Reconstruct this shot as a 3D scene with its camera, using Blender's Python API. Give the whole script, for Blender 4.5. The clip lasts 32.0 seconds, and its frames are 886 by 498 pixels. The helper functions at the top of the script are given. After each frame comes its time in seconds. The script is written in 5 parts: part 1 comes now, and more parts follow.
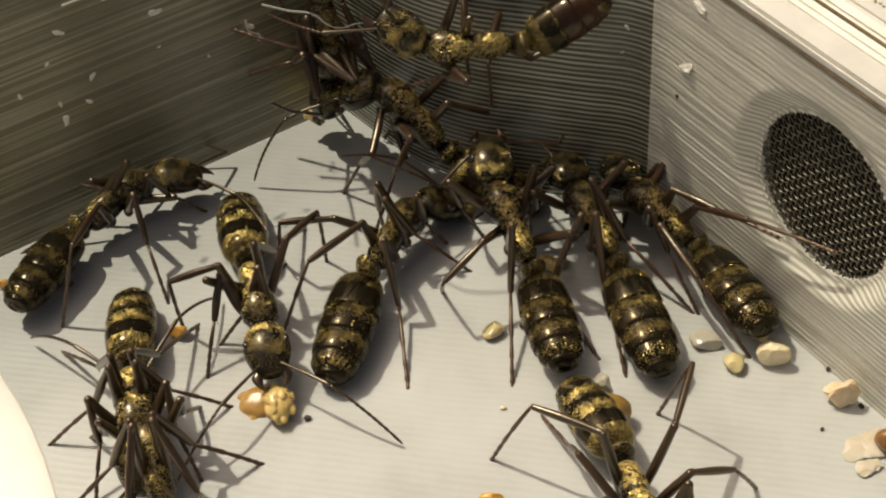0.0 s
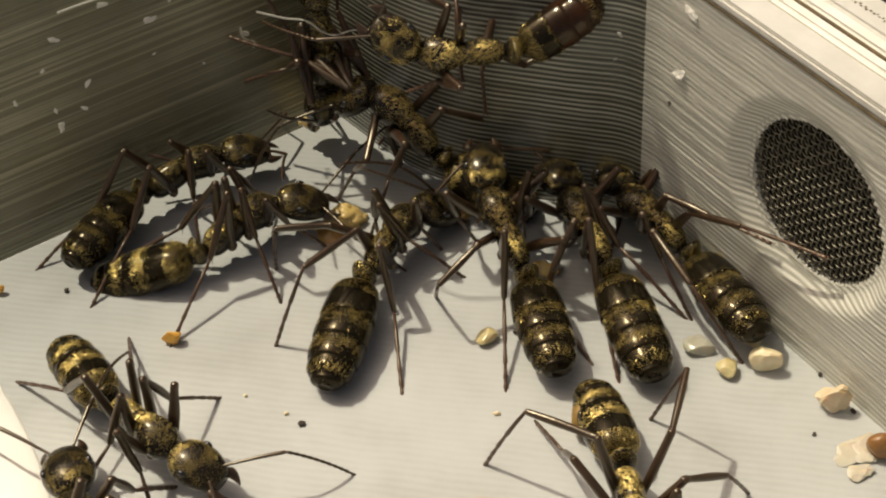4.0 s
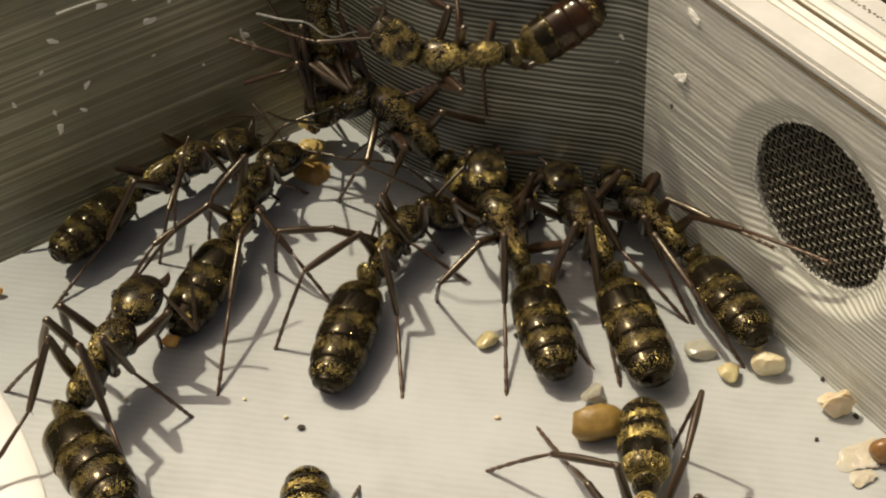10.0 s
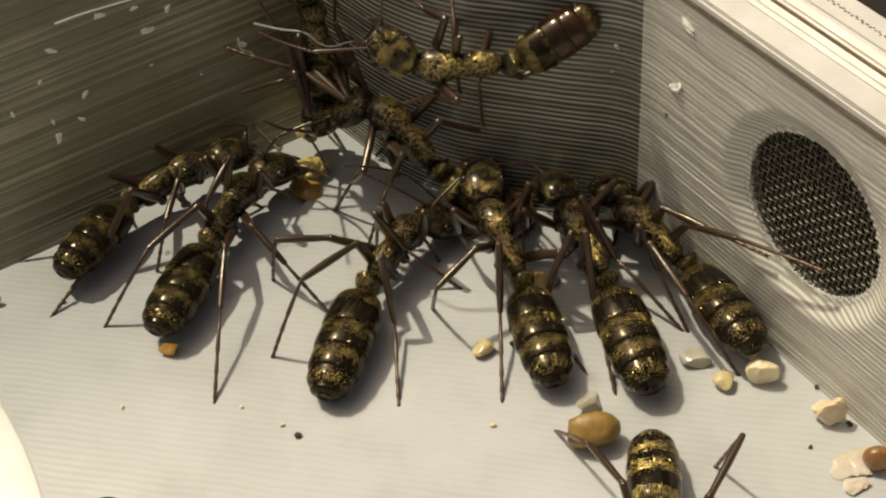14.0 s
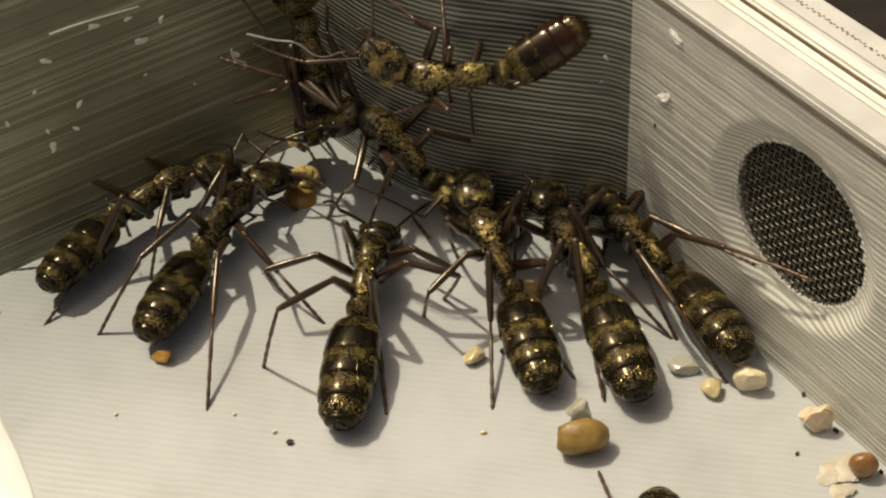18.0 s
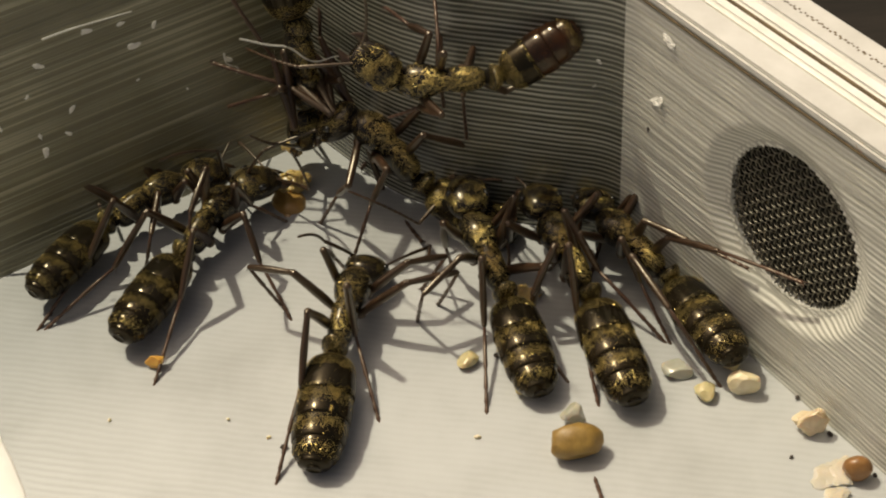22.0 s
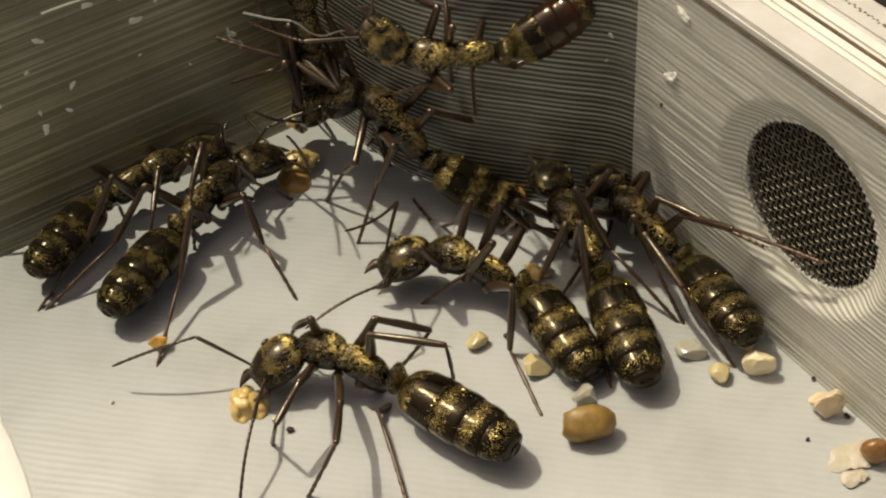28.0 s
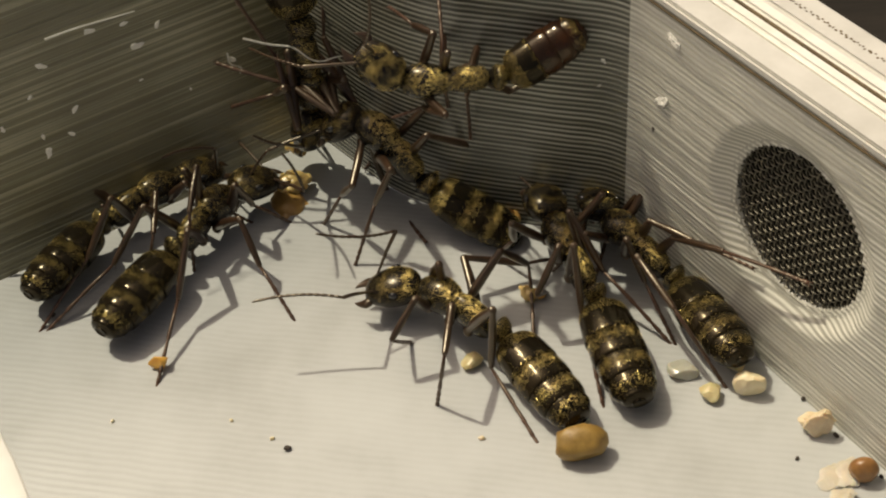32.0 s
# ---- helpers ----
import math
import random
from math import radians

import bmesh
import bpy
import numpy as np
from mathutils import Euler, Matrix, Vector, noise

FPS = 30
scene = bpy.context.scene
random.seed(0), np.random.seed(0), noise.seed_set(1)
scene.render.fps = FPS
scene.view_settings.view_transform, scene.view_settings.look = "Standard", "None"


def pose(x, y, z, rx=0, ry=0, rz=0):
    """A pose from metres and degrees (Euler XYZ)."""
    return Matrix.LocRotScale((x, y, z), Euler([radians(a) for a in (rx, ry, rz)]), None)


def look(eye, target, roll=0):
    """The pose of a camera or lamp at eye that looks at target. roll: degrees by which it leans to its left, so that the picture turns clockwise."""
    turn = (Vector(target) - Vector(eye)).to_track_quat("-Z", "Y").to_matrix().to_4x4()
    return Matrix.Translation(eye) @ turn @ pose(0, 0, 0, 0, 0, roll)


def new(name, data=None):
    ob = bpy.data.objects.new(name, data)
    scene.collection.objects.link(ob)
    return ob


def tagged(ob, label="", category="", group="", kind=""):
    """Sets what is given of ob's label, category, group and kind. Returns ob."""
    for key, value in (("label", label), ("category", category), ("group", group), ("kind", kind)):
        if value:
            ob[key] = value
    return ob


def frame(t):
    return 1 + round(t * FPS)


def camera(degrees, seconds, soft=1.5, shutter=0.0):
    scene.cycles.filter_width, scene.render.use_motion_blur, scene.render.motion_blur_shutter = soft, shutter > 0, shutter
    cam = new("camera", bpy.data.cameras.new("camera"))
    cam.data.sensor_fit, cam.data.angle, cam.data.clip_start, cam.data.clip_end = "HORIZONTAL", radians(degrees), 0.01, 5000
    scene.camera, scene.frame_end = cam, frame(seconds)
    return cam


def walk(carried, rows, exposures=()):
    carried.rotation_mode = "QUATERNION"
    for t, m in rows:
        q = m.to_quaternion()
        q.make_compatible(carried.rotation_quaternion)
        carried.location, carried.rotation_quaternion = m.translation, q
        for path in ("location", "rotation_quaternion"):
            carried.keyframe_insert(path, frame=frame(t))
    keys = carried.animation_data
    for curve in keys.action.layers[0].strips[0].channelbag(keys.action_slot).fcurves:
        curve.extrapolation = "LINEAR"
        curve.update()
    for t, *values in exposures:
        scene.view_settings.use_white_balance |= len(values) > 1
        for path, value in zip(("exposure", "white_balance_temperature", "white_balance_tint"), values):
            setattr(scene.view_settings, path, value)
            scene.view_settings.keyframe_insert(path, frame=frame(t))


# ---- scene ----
# All lengths below are written in millimetres; MM turns them into metres.
MM = 0.001
cam = camera(32.0, 32.0, 2.1)


def eye(x, y, z, pitch, roll, yaw):
    return pose(x * MM, y * MM, z * MM, 0, 0, yaw) @ pose(0, 0, 0, 90 + pitch, 0, 0) @ pose(0, 0, 0, 0, 0, roll)


# seconds, place (mm), pitch, roll, yaw (degrees)
EYE_ROWS = [
    (0.0, -0.184, -0.066, 59.843, -44.259, -4.278, 0.203),
    (0.5, -0.226, -0.166, 59.849, -44.179, -4.244, 0.134),
    (1.0, -0.121, -0.285, 59.954, -44.038, -4.238, 0.146),
    (1.5, -0.070, -0.320, 60.127, -44.006, -4.190, 0.119),
    (2.0, -0.056, -0.128, 59.587, -44.089, -4.301, 0.289),
    (2.5, -0.269, -0.086, 59.700, -44.210, -4.164, 0.035),
    (3.0, -0.070, -0.234, 59.806, -44.095, -4.215, 0.136),
    (3.5, 0.041, -0.400, 60.054, -43.966, -4.196, 0.082),
    (5.5, -0.038, -0.009, 59.920, -44.273, -4.280, 0.129),
    (6.0, -0.108, -0.217, 59.934, -44.132, -4.148, -0.018),
    (6.5, 0.073, -0.260, 59.957, -44.004, -4.261, 0.187),
    (7.0, -0.032, -0.800, 60.253, -43.559, -4.131, 0.056),
    (7.5, 0.125, -0.795, 60.260, -43.587, -4.288, 0.207),
    (8.0, -0.053, -0.633, 60.174, -43.745, -4.120, 0.003),
    (8.5, -0.009, -0.444, 60.109, -43.753, -4.091, -0.054),
    (9.0, -0.018, -0.219, 60.104, -43.912, -4.103, -0.081),
    (9.5, -0.080, 0.056, 59.937, -44.134, -4.092, -0.112),
    (10.0, 0.076, 0.076, 59.863, -44.013, -4.145, 0.137),
    (10.5, 0.031, 0.138, 59.852, -44.033, -4.216, 0.197),
    (11.0, 0.052, -0.049, 60.188, -43.867, -4.022, -0.062),
    (11.5, 0.146, 0.181, 59.959, -43.982, -4.216, 0.221),
    (12.0, 0.076, 0.308, 60.060, -44.129, -4.213, 0.124),
    (12.5, 0.039, 0.292, 59.994, -44.128, -4.166, 0.066),
    (13.0, 0.115, 0.023, 60.026, -43.868, -4.157, 0.118),
    (13.5, 0.055, -0.097, 60.045, -43.804, -4.099, 0.004),
    (14.0, 0.178, -0.177, 60.224, -43.768, -4.063, 0.008),
    (14.5, 0.019, -0.330, 60.286, -43.658, -3.970, -0.143),
    (16.5, 0.386, -0.621, 60.736, -43.502, -3.970, -0.069),
    (17.0, 0.314, -0.521, 60.502, -43.536, -3.891, -0.155),
    (17.5, 0.344, -0.682, 60.583, -43.481, -3.817, -0.256),
    (18.0, 0.400, -0.702, 60.805, -43.517, -3.850, -0.270),
    (18.5, 0.382, -0.902, 60.797, -43.270, -3.865, -0.286),
    (19.0, 0.370, -0.826, 60.856, -43.370, -3.797, -0.427),
    (19.5, 0.429, -0.652, 60.955, -43.436, -3.871, -0.458),
    (20.0, 0.350, -0.658, 60.821, -43.436, -3.777, -0.623),
    (20.5, 0.410, -0.698, 60.750, -43.363, -3.771, -0.634),
    (21.0, 0.411, -0.572, 60.819, -43.499, -3.757, -0.643),
    (21.5, 0.338, -0.464, 60.647, -43.487, -3.854, -0.522),
    (22.0, 0.256, -0.628, 60.829, -43.414, -3.657, -0.749),
    (22.5, 0.339, -0.535, 61.014, -43.510, -3.615, -0.898),
    (23.0, 0.334, -0.521, 60.817, -43.518, -3.548, -0.969),
    (23.5, 0.376, -0.616, 60.786, -43.431, -3.535, -0.972),
    (24.0, 0.281, -0.400, 60.717, -43.620, -3.595, -0.935),
    (24.5, 0.386, -0.133, 60.611, -43.760, -3.808, -0.642),
    (25.0, 0.184, 0.012, 60.170, -43.801, -3.816, -0.598),
    (25.5, 0.314, 0.834, 59.553, -44.122, -4.055, -0.319),
    (27.5, 0.196, 0.558, 59.759, -44.195, -3.962, -0.386),
    (28.0, 0.040, 0.657, 59.802, -44.291, -3.937, -0.465),
    (28.5, -0.038, 0.888, 59.698, -44.480, -4.004, -0.439),
    (29.0, -0.036, 0.817, 59.367, -44.320, -4.051, -0.302),
    (29.5, -0.078, 0.729, 59.426, -44.206, -4.027, -0.336),
    (30.0, 0.038, 0.308, 59.765, -43.926, -3.896, -0.421),
    (30.5, 0.130, 0.240, 60.132, -43.908, -3.943, -0.467),
    (31.0, 0.416, -0.051, 60.298, -43.663, -4.018, -0.294),
    (31.5, 0.281, 0.301, 59.658, -43.377, -3.839, -0.468),
    (32.0, 0.333, -0.453, 60.555, -43.335, -3.871, -0.472),
]
walk(cam, [(t, eye(x, y, z, p, r, w)) for t, x, y, z, p, r, w in EYE_ROWS], exposures=((0.0, 0.0, 7700, 10), (13.0, 0.0, 7700, 10), (20.0, -0.04, 7700, 10), (30.0, -0.09, 7700, 10), (32.0, -0.09, 7700, 10)))

# ---- world and sun ----
SUN_ELEVATION, SUN_AZIMUTH = 60.0, 52.0  # the light comes from behind and from the left of the box's corner
world = bpy.data.worlds.new("sky")
world.use_nodes = True
scene.world = world
sky = world.node_tree.nodes.new("ShaderNodeTexSky")
sky.sky_type, sky.sun_disc = "NISHITA", False
sky.air_density, sky.dust_density, sky.ozone_density = 0.3, 6.0, 0.0
sky.sun_elevation, sky.sun_rotation = radians(SUN_ELEVATION), radians(-SUN_AZIMUTH)
world.node_tree.links.new(sky.outputs[0], world.node_tree.nodes["Background"].inputs[0])
world.node_tree.nodes["Background"].inputs[1].default_value = 0.122
sun = new("sun", bpy.data.lights.new("sun", "SUN"))
sun.data.energy, sun.data.angle, sun.data.color = 3.12, radians(1.5), (0.95, 0.95, 0.86)
sun.matrix_world = look((0, 0, 0), (math.sin(radians(SUN_AZIMUTH)), -math.cos(radians(SUN_AZIMUTH)), -math.tan(radians(SUN_ELEVATION))))


# ---- materials ----
def material(name, rough=0.5, metal=0.0, coat=0.0, spec=0.5):
    m = bpy.data.materials.new(name)
    m.use_nodes = True
    b = m.node_tree.nodes["Principled BSDF"]
    b.inputs["Roughness"].default_value, b.inputs["Metallic"].default_value = rough, metal
    b.inputs["Coat Weight"].default_value, b.inputs["Specular IOR Level"].default_value = coat, spec
    return m, m.node_tree, b


def node(nt, kind, **inputs):
    n = nt.nodes.new(kind)
    for key, value in inputs.items():
        n.inputs[key.replace("_", " ")].default_value = value
    return n


def noise_tex(nt, scale, detail=4.0, rough=0.55, stretch=(1, 1, 1), where="Object", turn=0.0):
    co = nt.nodes.new("ShaderNodeTexCoord")
    mp = nt.nodes.new("ShaderNodeMapping")
    mp.inputs["Scale"].default_value = stretch
    mp.inputs["Rotation"].default_value = (0, 0, radians(turn))
    nt.links.new(co.outputs[where], mp.inputs["Vector"])
    n = node(nt, "ShaderNodeTexNoise", Scale=scale, Detail=detail, Roughness=rough)
    nt.links.new(mp.outputs[0], n.inputs["Vector"])
    return n


def ramp(nt, source, stops):
    r = nt.nodes.new("ShaderNodeValToRGB")
    while len(r.color_ramp.elements) < len(stops):
        r.color_ramp.elements.new(0.5)
    for e, (at, c) in zip(r.color_ramp.elements, stops):
        e.position, e.color = at, (*c, 1) if len(c) == 3 else c
    nt.links.new(source, r.inputs[0])
    return r


def bump(nt, source, b, distance, strength=1.0):
    n = node(nt, "ShaderNodeBump", Distance=distance, Strength=strength)
    nt.links.new(source, n.inputs["Height"])
    nt.links.new(n.outputs[0], b.inputs["Normal"])
    return n


def mottled(name, dark, light, scale, rough, metal=0.0, coat=0.0, relief=0.0, fine=None, stretch=(1, 1, 1), spec=0.5, through_light=0.0):
    """A surface that varies between two colours at two scales, with fine relief."""
    m, nt, b = material(name, rough, metal, coat, spec)
    a = noise_tex(nt, scale, 5.0, stretch=stretch)
    c = noise_tex(nt, fine or scale * 7, 3.0, stretch=stretch)
    mix = node(nt, "ShaderNodeMath")
    mix.operation = "MULTIPLY_ADD"
    nt.links.new(c.outputs[0], mix.inputs[0])
    mix.inputs[1].default_value = 0.45
    nt.links.new(a.outputs[0], mix.inputs[2])
    r = ramp(nt, mix.outputs[0], ((0.45, dark), (0.98, light)))
    nt.links.new(r.outputs[0], b.inputs["Base Color"])
    if relief:
        bump(nt, mix.outputs[0], b, relief)
    if through_light:
        b.inputs["Subsurface Weight"].default_value = through_light
        b.inputs["Subsurface Radius"].default_value = (0.9, 0.6, 0.3)
        b.inputs["Subsurface Scale"].default_value = 0.0006
    return m


def floor_material():
    """White plastic, milled in fine parallel lines, a little dirty."""
    m, nt, b = material("white_milled_plastic", 0.42)
    co = nt.nodes.new("ShaderNodeTexCoord")
    mp = nt.nodes.new("ShaderNodeMapping")
    mp.inputs["Rotation"].default_value = (0, 0, radians(14.0))
    nt.links.new(co.outputs["Object"], mp.inputs["Vector"])
    lines = node(nt, "ShaderNodeTexWave", Scale=760.0, Distortion=3.5, Detail=2.0, Detail_Scale=0.35)
    lines.bands_direction = "Y"
    nt.links.new(mp.outputs[0], lines.inputs["Vector"])
    dirt = noise_tex(nt, 130.0, 6.0, 0.6)
    grain = noise_tex(nt, 2600.0, 2.0)
    mix = node(nt, "ShaderNodeMath")
    mix.operation = "MULTIPLY_ADD"
    nt.links.new(lines.outputs[0], mix.inputs[0])
    mix.inputs[1].default_value = 0.07
    nt.links.new(dirt.outputs[0], mix.inputs[2])
    r = ramp(nt, mix.outputs[0], ((0.28, (0.325, 0.333, 0.318)), (0.55, (0.41, 0.422, 0.412)), (0.85, (0.46, 0.478, 0.468))))
    nt.links.new(r.outputs[0], b.inputs["Base Color"])
    add = node(nt, "ShaderNodeMath")
    add.operation = "MULTIPLY_ADD"
    nt.links.new(grain.outputs[0], add.inputs[0])
    add.inputs[1].default_value = 0.12
    nt.links.new(lines.outputs[0], add.inputs[2])
    bump(nt, add.outputs[0], b, 0.00002, 0.25)
    return m


def wall_material(name, low, mid, high, rough, even=False):
    """Plastic laid down in thin glossy layers."""
    m, nt, b = material(name, rough, spec=0.7 if even else 1.0)
    layer = noise_tex(nt, 1.0, 4.0, 0.8, stretch=(7.0, 7.0, 3000.0))
    if even:
        co = nt.nodes.new("ShaderNodeTexCoord")
        wave = node(nt, "ShaderNodeTexWave", Scale=950.0, Distortion=2.6, Detail=2.0, Detail_Scale=0.25)
        wave.bands_direction = "Z"
        nt.links.new(co.outputs["Object"], wave.inputs["Vector"])
        both = node(nt, "ShaderNodeMath")
        both.operation = "MULTIPLY_ADD"
        nt.links.new(wave.outputs["Fac"], both.inputs[0])
        both.inputs[1].default_value = 0.30
        soft = node(nt, "ShaderNodeMath")
        soft.operation = "MULTIPLY_ADD"
        nt.links.new(layer.outputs[0], soft.inputs[0])
        soft.inputs[1].default_value, soft.inputs[2].default_value = 0.45, 0.125
        nt.links.new(soft.outputs[0], both.inputs[2])
        layer = both
    blot = noise_tex(nt, 150.0, 5.0)
    mix = node(nt, "ShaderNodeMath")
    mix.operation = "MULTIPLY_ADD"
    nt.links.new(blot.outputs[0], mix.inputs[0])
    mix.inputs[1].default_value = 0.20
    nt.links.new(layer.outputs[0], mix.inputs[2])
    r = ramp(nt, mix.outputs[0], ((0.46, low), (0.62, mid), (0.80, high)))
    nt.links.new(r.outputs[0], b.inputs["Base Color"])
    bump(nt, layer.outputs[0], b, 0.00007 if even else 0.00012, 1.0)
    return m


def chitin(name, dark, light, rough, spec=0.45):
    """Dark glossy cuticle."""
    m, nt, b = material(name, rough, coat=0.05, spec=spec)
    b.inputs["Coat Roughness"].default_value = 0.22
    b.inputs["Specular Tint"].default_value = (1.0, 0.90, 0.70, 1)
    tone = noise_tex(nt, 260.0, 4.0)
    base = ramp(nt, tone.outputs[0], ((0.35, dark), (0.75, light)))
    pits = noise_tex(nt, 5200.0, 2.0)
    nt.links.new(base.outputs[0], b.inputs["Base Color"])
    bump(nt, pits.outputs[0], b, 0.00002, 0.5)
    return m


def mesh_wire():
    m, nt, b = material("steel_wire", 0.36, 0.5)
    n = noise_tex(nt, 1500.0)
    r = ramp(nt, n.outputs[0], ((0.3, (0.06, 0.055, 0.04)), (0.7, (0.18, 0.165, 0.12))))
    nt.links.new(r.outputs[0], b.inputs["Base Color"])
    return m


FLOOR = floor_material()
# layered box plastic in three tones: sun and shade are put into the colours
CLEAR_SHADED = wall_material("clear_shaded_layered_plastic", (0.11, 0.10, 0.052), (0.165, 0.15, 0.082), (0.50, 0.47, 0.32), 0.26)
# the post's dark base stands in for shade, its pale lines for glints
POST_SHADED = wall_material("post_shaded_plastic", (0.045, 0.046, 0.032), (0.15, 0.15, 0.11), (0.58, 0.57, 0.48), 0.24, True)
WALL = wall_material("milky_sunlit_plastic", (0.40, 0.39, 0.325), (0.64, 0.63, 0.545), (0.86, 0.845, 0.76), 0.42, True)
RIM = mottled("white_rim_plastic", (0.45, 0.435, 0.39), (0.64, 0.625, 0.58), 120.0, 0.45, relief=0.00004, fine=900.0)
COLLAR = mottled("grey_collar_plastic", (0.36, 0.35, 0.30), (0.54, 0.53, 0.47), 300.0, 0.38, relief=0.00003, fine=2000.0)
PAD = mottled("bright_white_plastic", (0.80, 0.78, 0.72), (0.90, 0.88, 0.83), 60.0, 0.5, fine=500.0)
TABLE = mottled("dark_wood_table", (0.010, 0.009, 0.007), (0.022, 0.018, 0.014), 40.0, 0.8, stretch=(1, 8, 1), spec=0.15)
WIRE = mesh_wire()
HULL = chitin("cuticle_thorax", (0.008, 0.007, 0.005), (0.014, 0.011, 0.008), 0.24)
HEAD = chitin("cuticle_head", (0.009, 0.007, 0.005), (0.016, 0.012, 0.008), 0.24, spec=0.34)
GASTER = chitin("cuticle_gaster", (0.006, 0.005, 0.003), (0.017, 0.011, 0.005), 0.18, spec=0.28)
GASTER.node_tree.nodes["Principled BSDF"].inputs["Specular Tint"].default_value = (1.0, 0.82, 0.50, 1)
# fine cross striation draws the gaster's highlights out along its length
striae = GASTER.node_tree.nodes.new("ShaderNodeTangent")
striae.direction_type, striae.axis = "RADIAL", "X"
GASTER.node_tree.links.new(striae.outputs[0], GASTER.node_tree.nodes["Principled BSDF"].inputs["Tangent"])
GASTER.node_tree.nodes["Principled BSDF"].inputs["Anisotropic"].default_value = 0.5
GASTER.node_tree.nodes["Principled BSDF"].inputs["Anisotropic Rotation"].default_value = 0.25
LIMB = chitin("cuticle_leg", (0.018, 0.010, 0.006), (0.065, 0.032, 0.017), 0.28, spec=0.85)
TOES = chitin("cuticle_foot", (0.035, 0.018, 0.013), (0.12, 0.062, 0.042), 0.36, spec=0.6)
EYES = mottled("eye_black", (0.004, 0.004, 0.004), (0.010, 0.010, 0.009), 3000.0, 0.15, coat=0.6)
DOWN = mottled("golden_hair", (0.54, 0.385, 0.105), (0.88, 0.68, 0.25), 1500.0, 0.28, metal=0.65)
AMBER = chitin("cuticle_amber_gaster", (0.008, 0.004, 0.002), (0.075, 0.025, 0.007), 0.17)
LARVA = mottled("larva_skin", (0.48, 0.34, 0.11), (0.68, 0.50, 0.20), 900.0, 0.30, coat=0.2, relief=0.00003, through_light=0.2)
PUPA = mottled("pupa_skin", (0.28, 0.15, 0.035), (0.46, 0.28, 0.09), 700.0, 0.32, coat=0.2, relief=0.00003, through_light=0.2)
FIBRE = mottled("pale_fibre", (0.55, 0.53, 0.46), (0.80, 0.78, 0.70), 900.0, 0.4)
STAIN = mottled("amber_stain", (0.30, 0.13, 0.02), (0.50, 0.25, 0.05), 900.0, 0.35)
# near-white base paints the bright glints of what are clear drops
DROP = mottled("dried_drop_glint_white", (0.62, 0.60, 0.53), (0.86, 0.84, 0.77), 2500.0, 0.10, coat=1.0, relief=0.00012)
CREST = mottled("glossy_white_crest", (0.70, 0.68, 0.60), (0.84, 0.82, 0.75), 300.0, 0.25, relief=0.00008, fine=1800.0, stretch=(1, 1, 1))
SEAM = mottled("brown_seam_dirt", (0.05, 0.035, 0.015), (0.16, 0.11, 0.05), 900.0, 0.7)
DIRT = mottled("dark_crumb", (0.02, 0.015, 0.012), (0.07, 0.05, 0.035), 1500.0, 0.8, relief=0.00005)


def stone(name, dark, light, rough=0.4, clear=0.25):
    return mottled(name, dark, light, 500.0, rough, coat=0.15, relief=0.00006, fine=2600.0, through_light=clear)


QUARTZ = stone("quartz_grain", (0.47, 0.45, 0.36), (0.64, 0.62, 0.52), 0.2, 0.5)
YELLOW = stone("yellow_grain", (0.42, 0.355, 0.18), (0.60, 0.52, 0.29), 0.28, 0.5)
CREAM = stone("cream_grain", (0.62, 0.50, 0.28), (0.84, 0.76, 0.54), 0.45)
BROWN = stone("brown_grain", (0.15, 0.085, 0.018), (0.36, 0.225, 0.055), 0.5)
ORANGE = stone("orange_grain", (0.52, 0.24, 0.03), (0.78, 0.46, 0.10), 0.35)
PEACH = stone("peach_grain", (0.52, 0.40, 0.24), (0.74, 0.62, 0.44), 0.35, 0.4)
HUSK = stone("husk_flake", (0.42, 0.36, 0.27), (0.60, 0.53, 0.42), 0.4, 0.5)
QUARTZ.node_tree.nodes["Principled BSDF"].inputs["Transmission Weight"].default_value = 0.35
SEED = stone("brown_seed", (0.15, 0.065, 0.018), (0.32, 0.16, 0.05), 0.35)


# ---- mesh helpers (millimetres in, metres out) ----
def mesh_of(name, verts, faces, mat, smooth=True):
    me = bpy.data.meshes.new(name)
    me.from_pydata([(x * MM, y * MM, z * MM) for x, y, z in verts], [], faces)
    me.validate()
    me.materials.append(mat)
    if smooth:
        me.polygons.foreach_set("use_smooth", [True] * len(me.polygons))
    me.update()
    return me


def loft_data(sections, n=20, close=True):
    """Rings along x: (x, half width, half height, centre y, centre z)."""
    verts, faces = [], []
    for x, w, h, cy, cz in sections:
        for i in range(n):
            a = 2 * math.pi * i / n
            verts.append((x, cy + w * math.cos(a), cz + h * math.sin(a)))
    for k in range(len(sections) - 1):
        for i in range(n):
            j = (i + 1) % n
            faces.append((k * n + i, k * n + j, (k + 1) * n + j, (k + 1) * n + i))
    if close:
        faces.append(tuple(range(n - 1, -1, -1)))
        faces.append(tuple(range((len(sections) - 1) * n, len(sections) * n)))
    return verts, faces


def smooth_sections(sections, steps=4):
    """Catmull-Rom between the given rings."""
    s = [np.array(v, float) for v in sections]
    out = []
    for k in range(len(s) - 1):
        a, b, c, d = s[max(k - 1, 0)], s[k], s[k + 1], s[min(k + 2, len(s) - 1)]
        for i in range(steps):
            t = i / steps
            v = 0.5 * (2 * b + (c - a) * t + (2 * a - 5 * b + 4 * c - d) * t * t + (3 * b - a - 3 * c + d) * t ** 3)
            v[1:3] = np.maximum(v[1:3], 0.012)
            out.append(v)
    return out + [s[-1]]


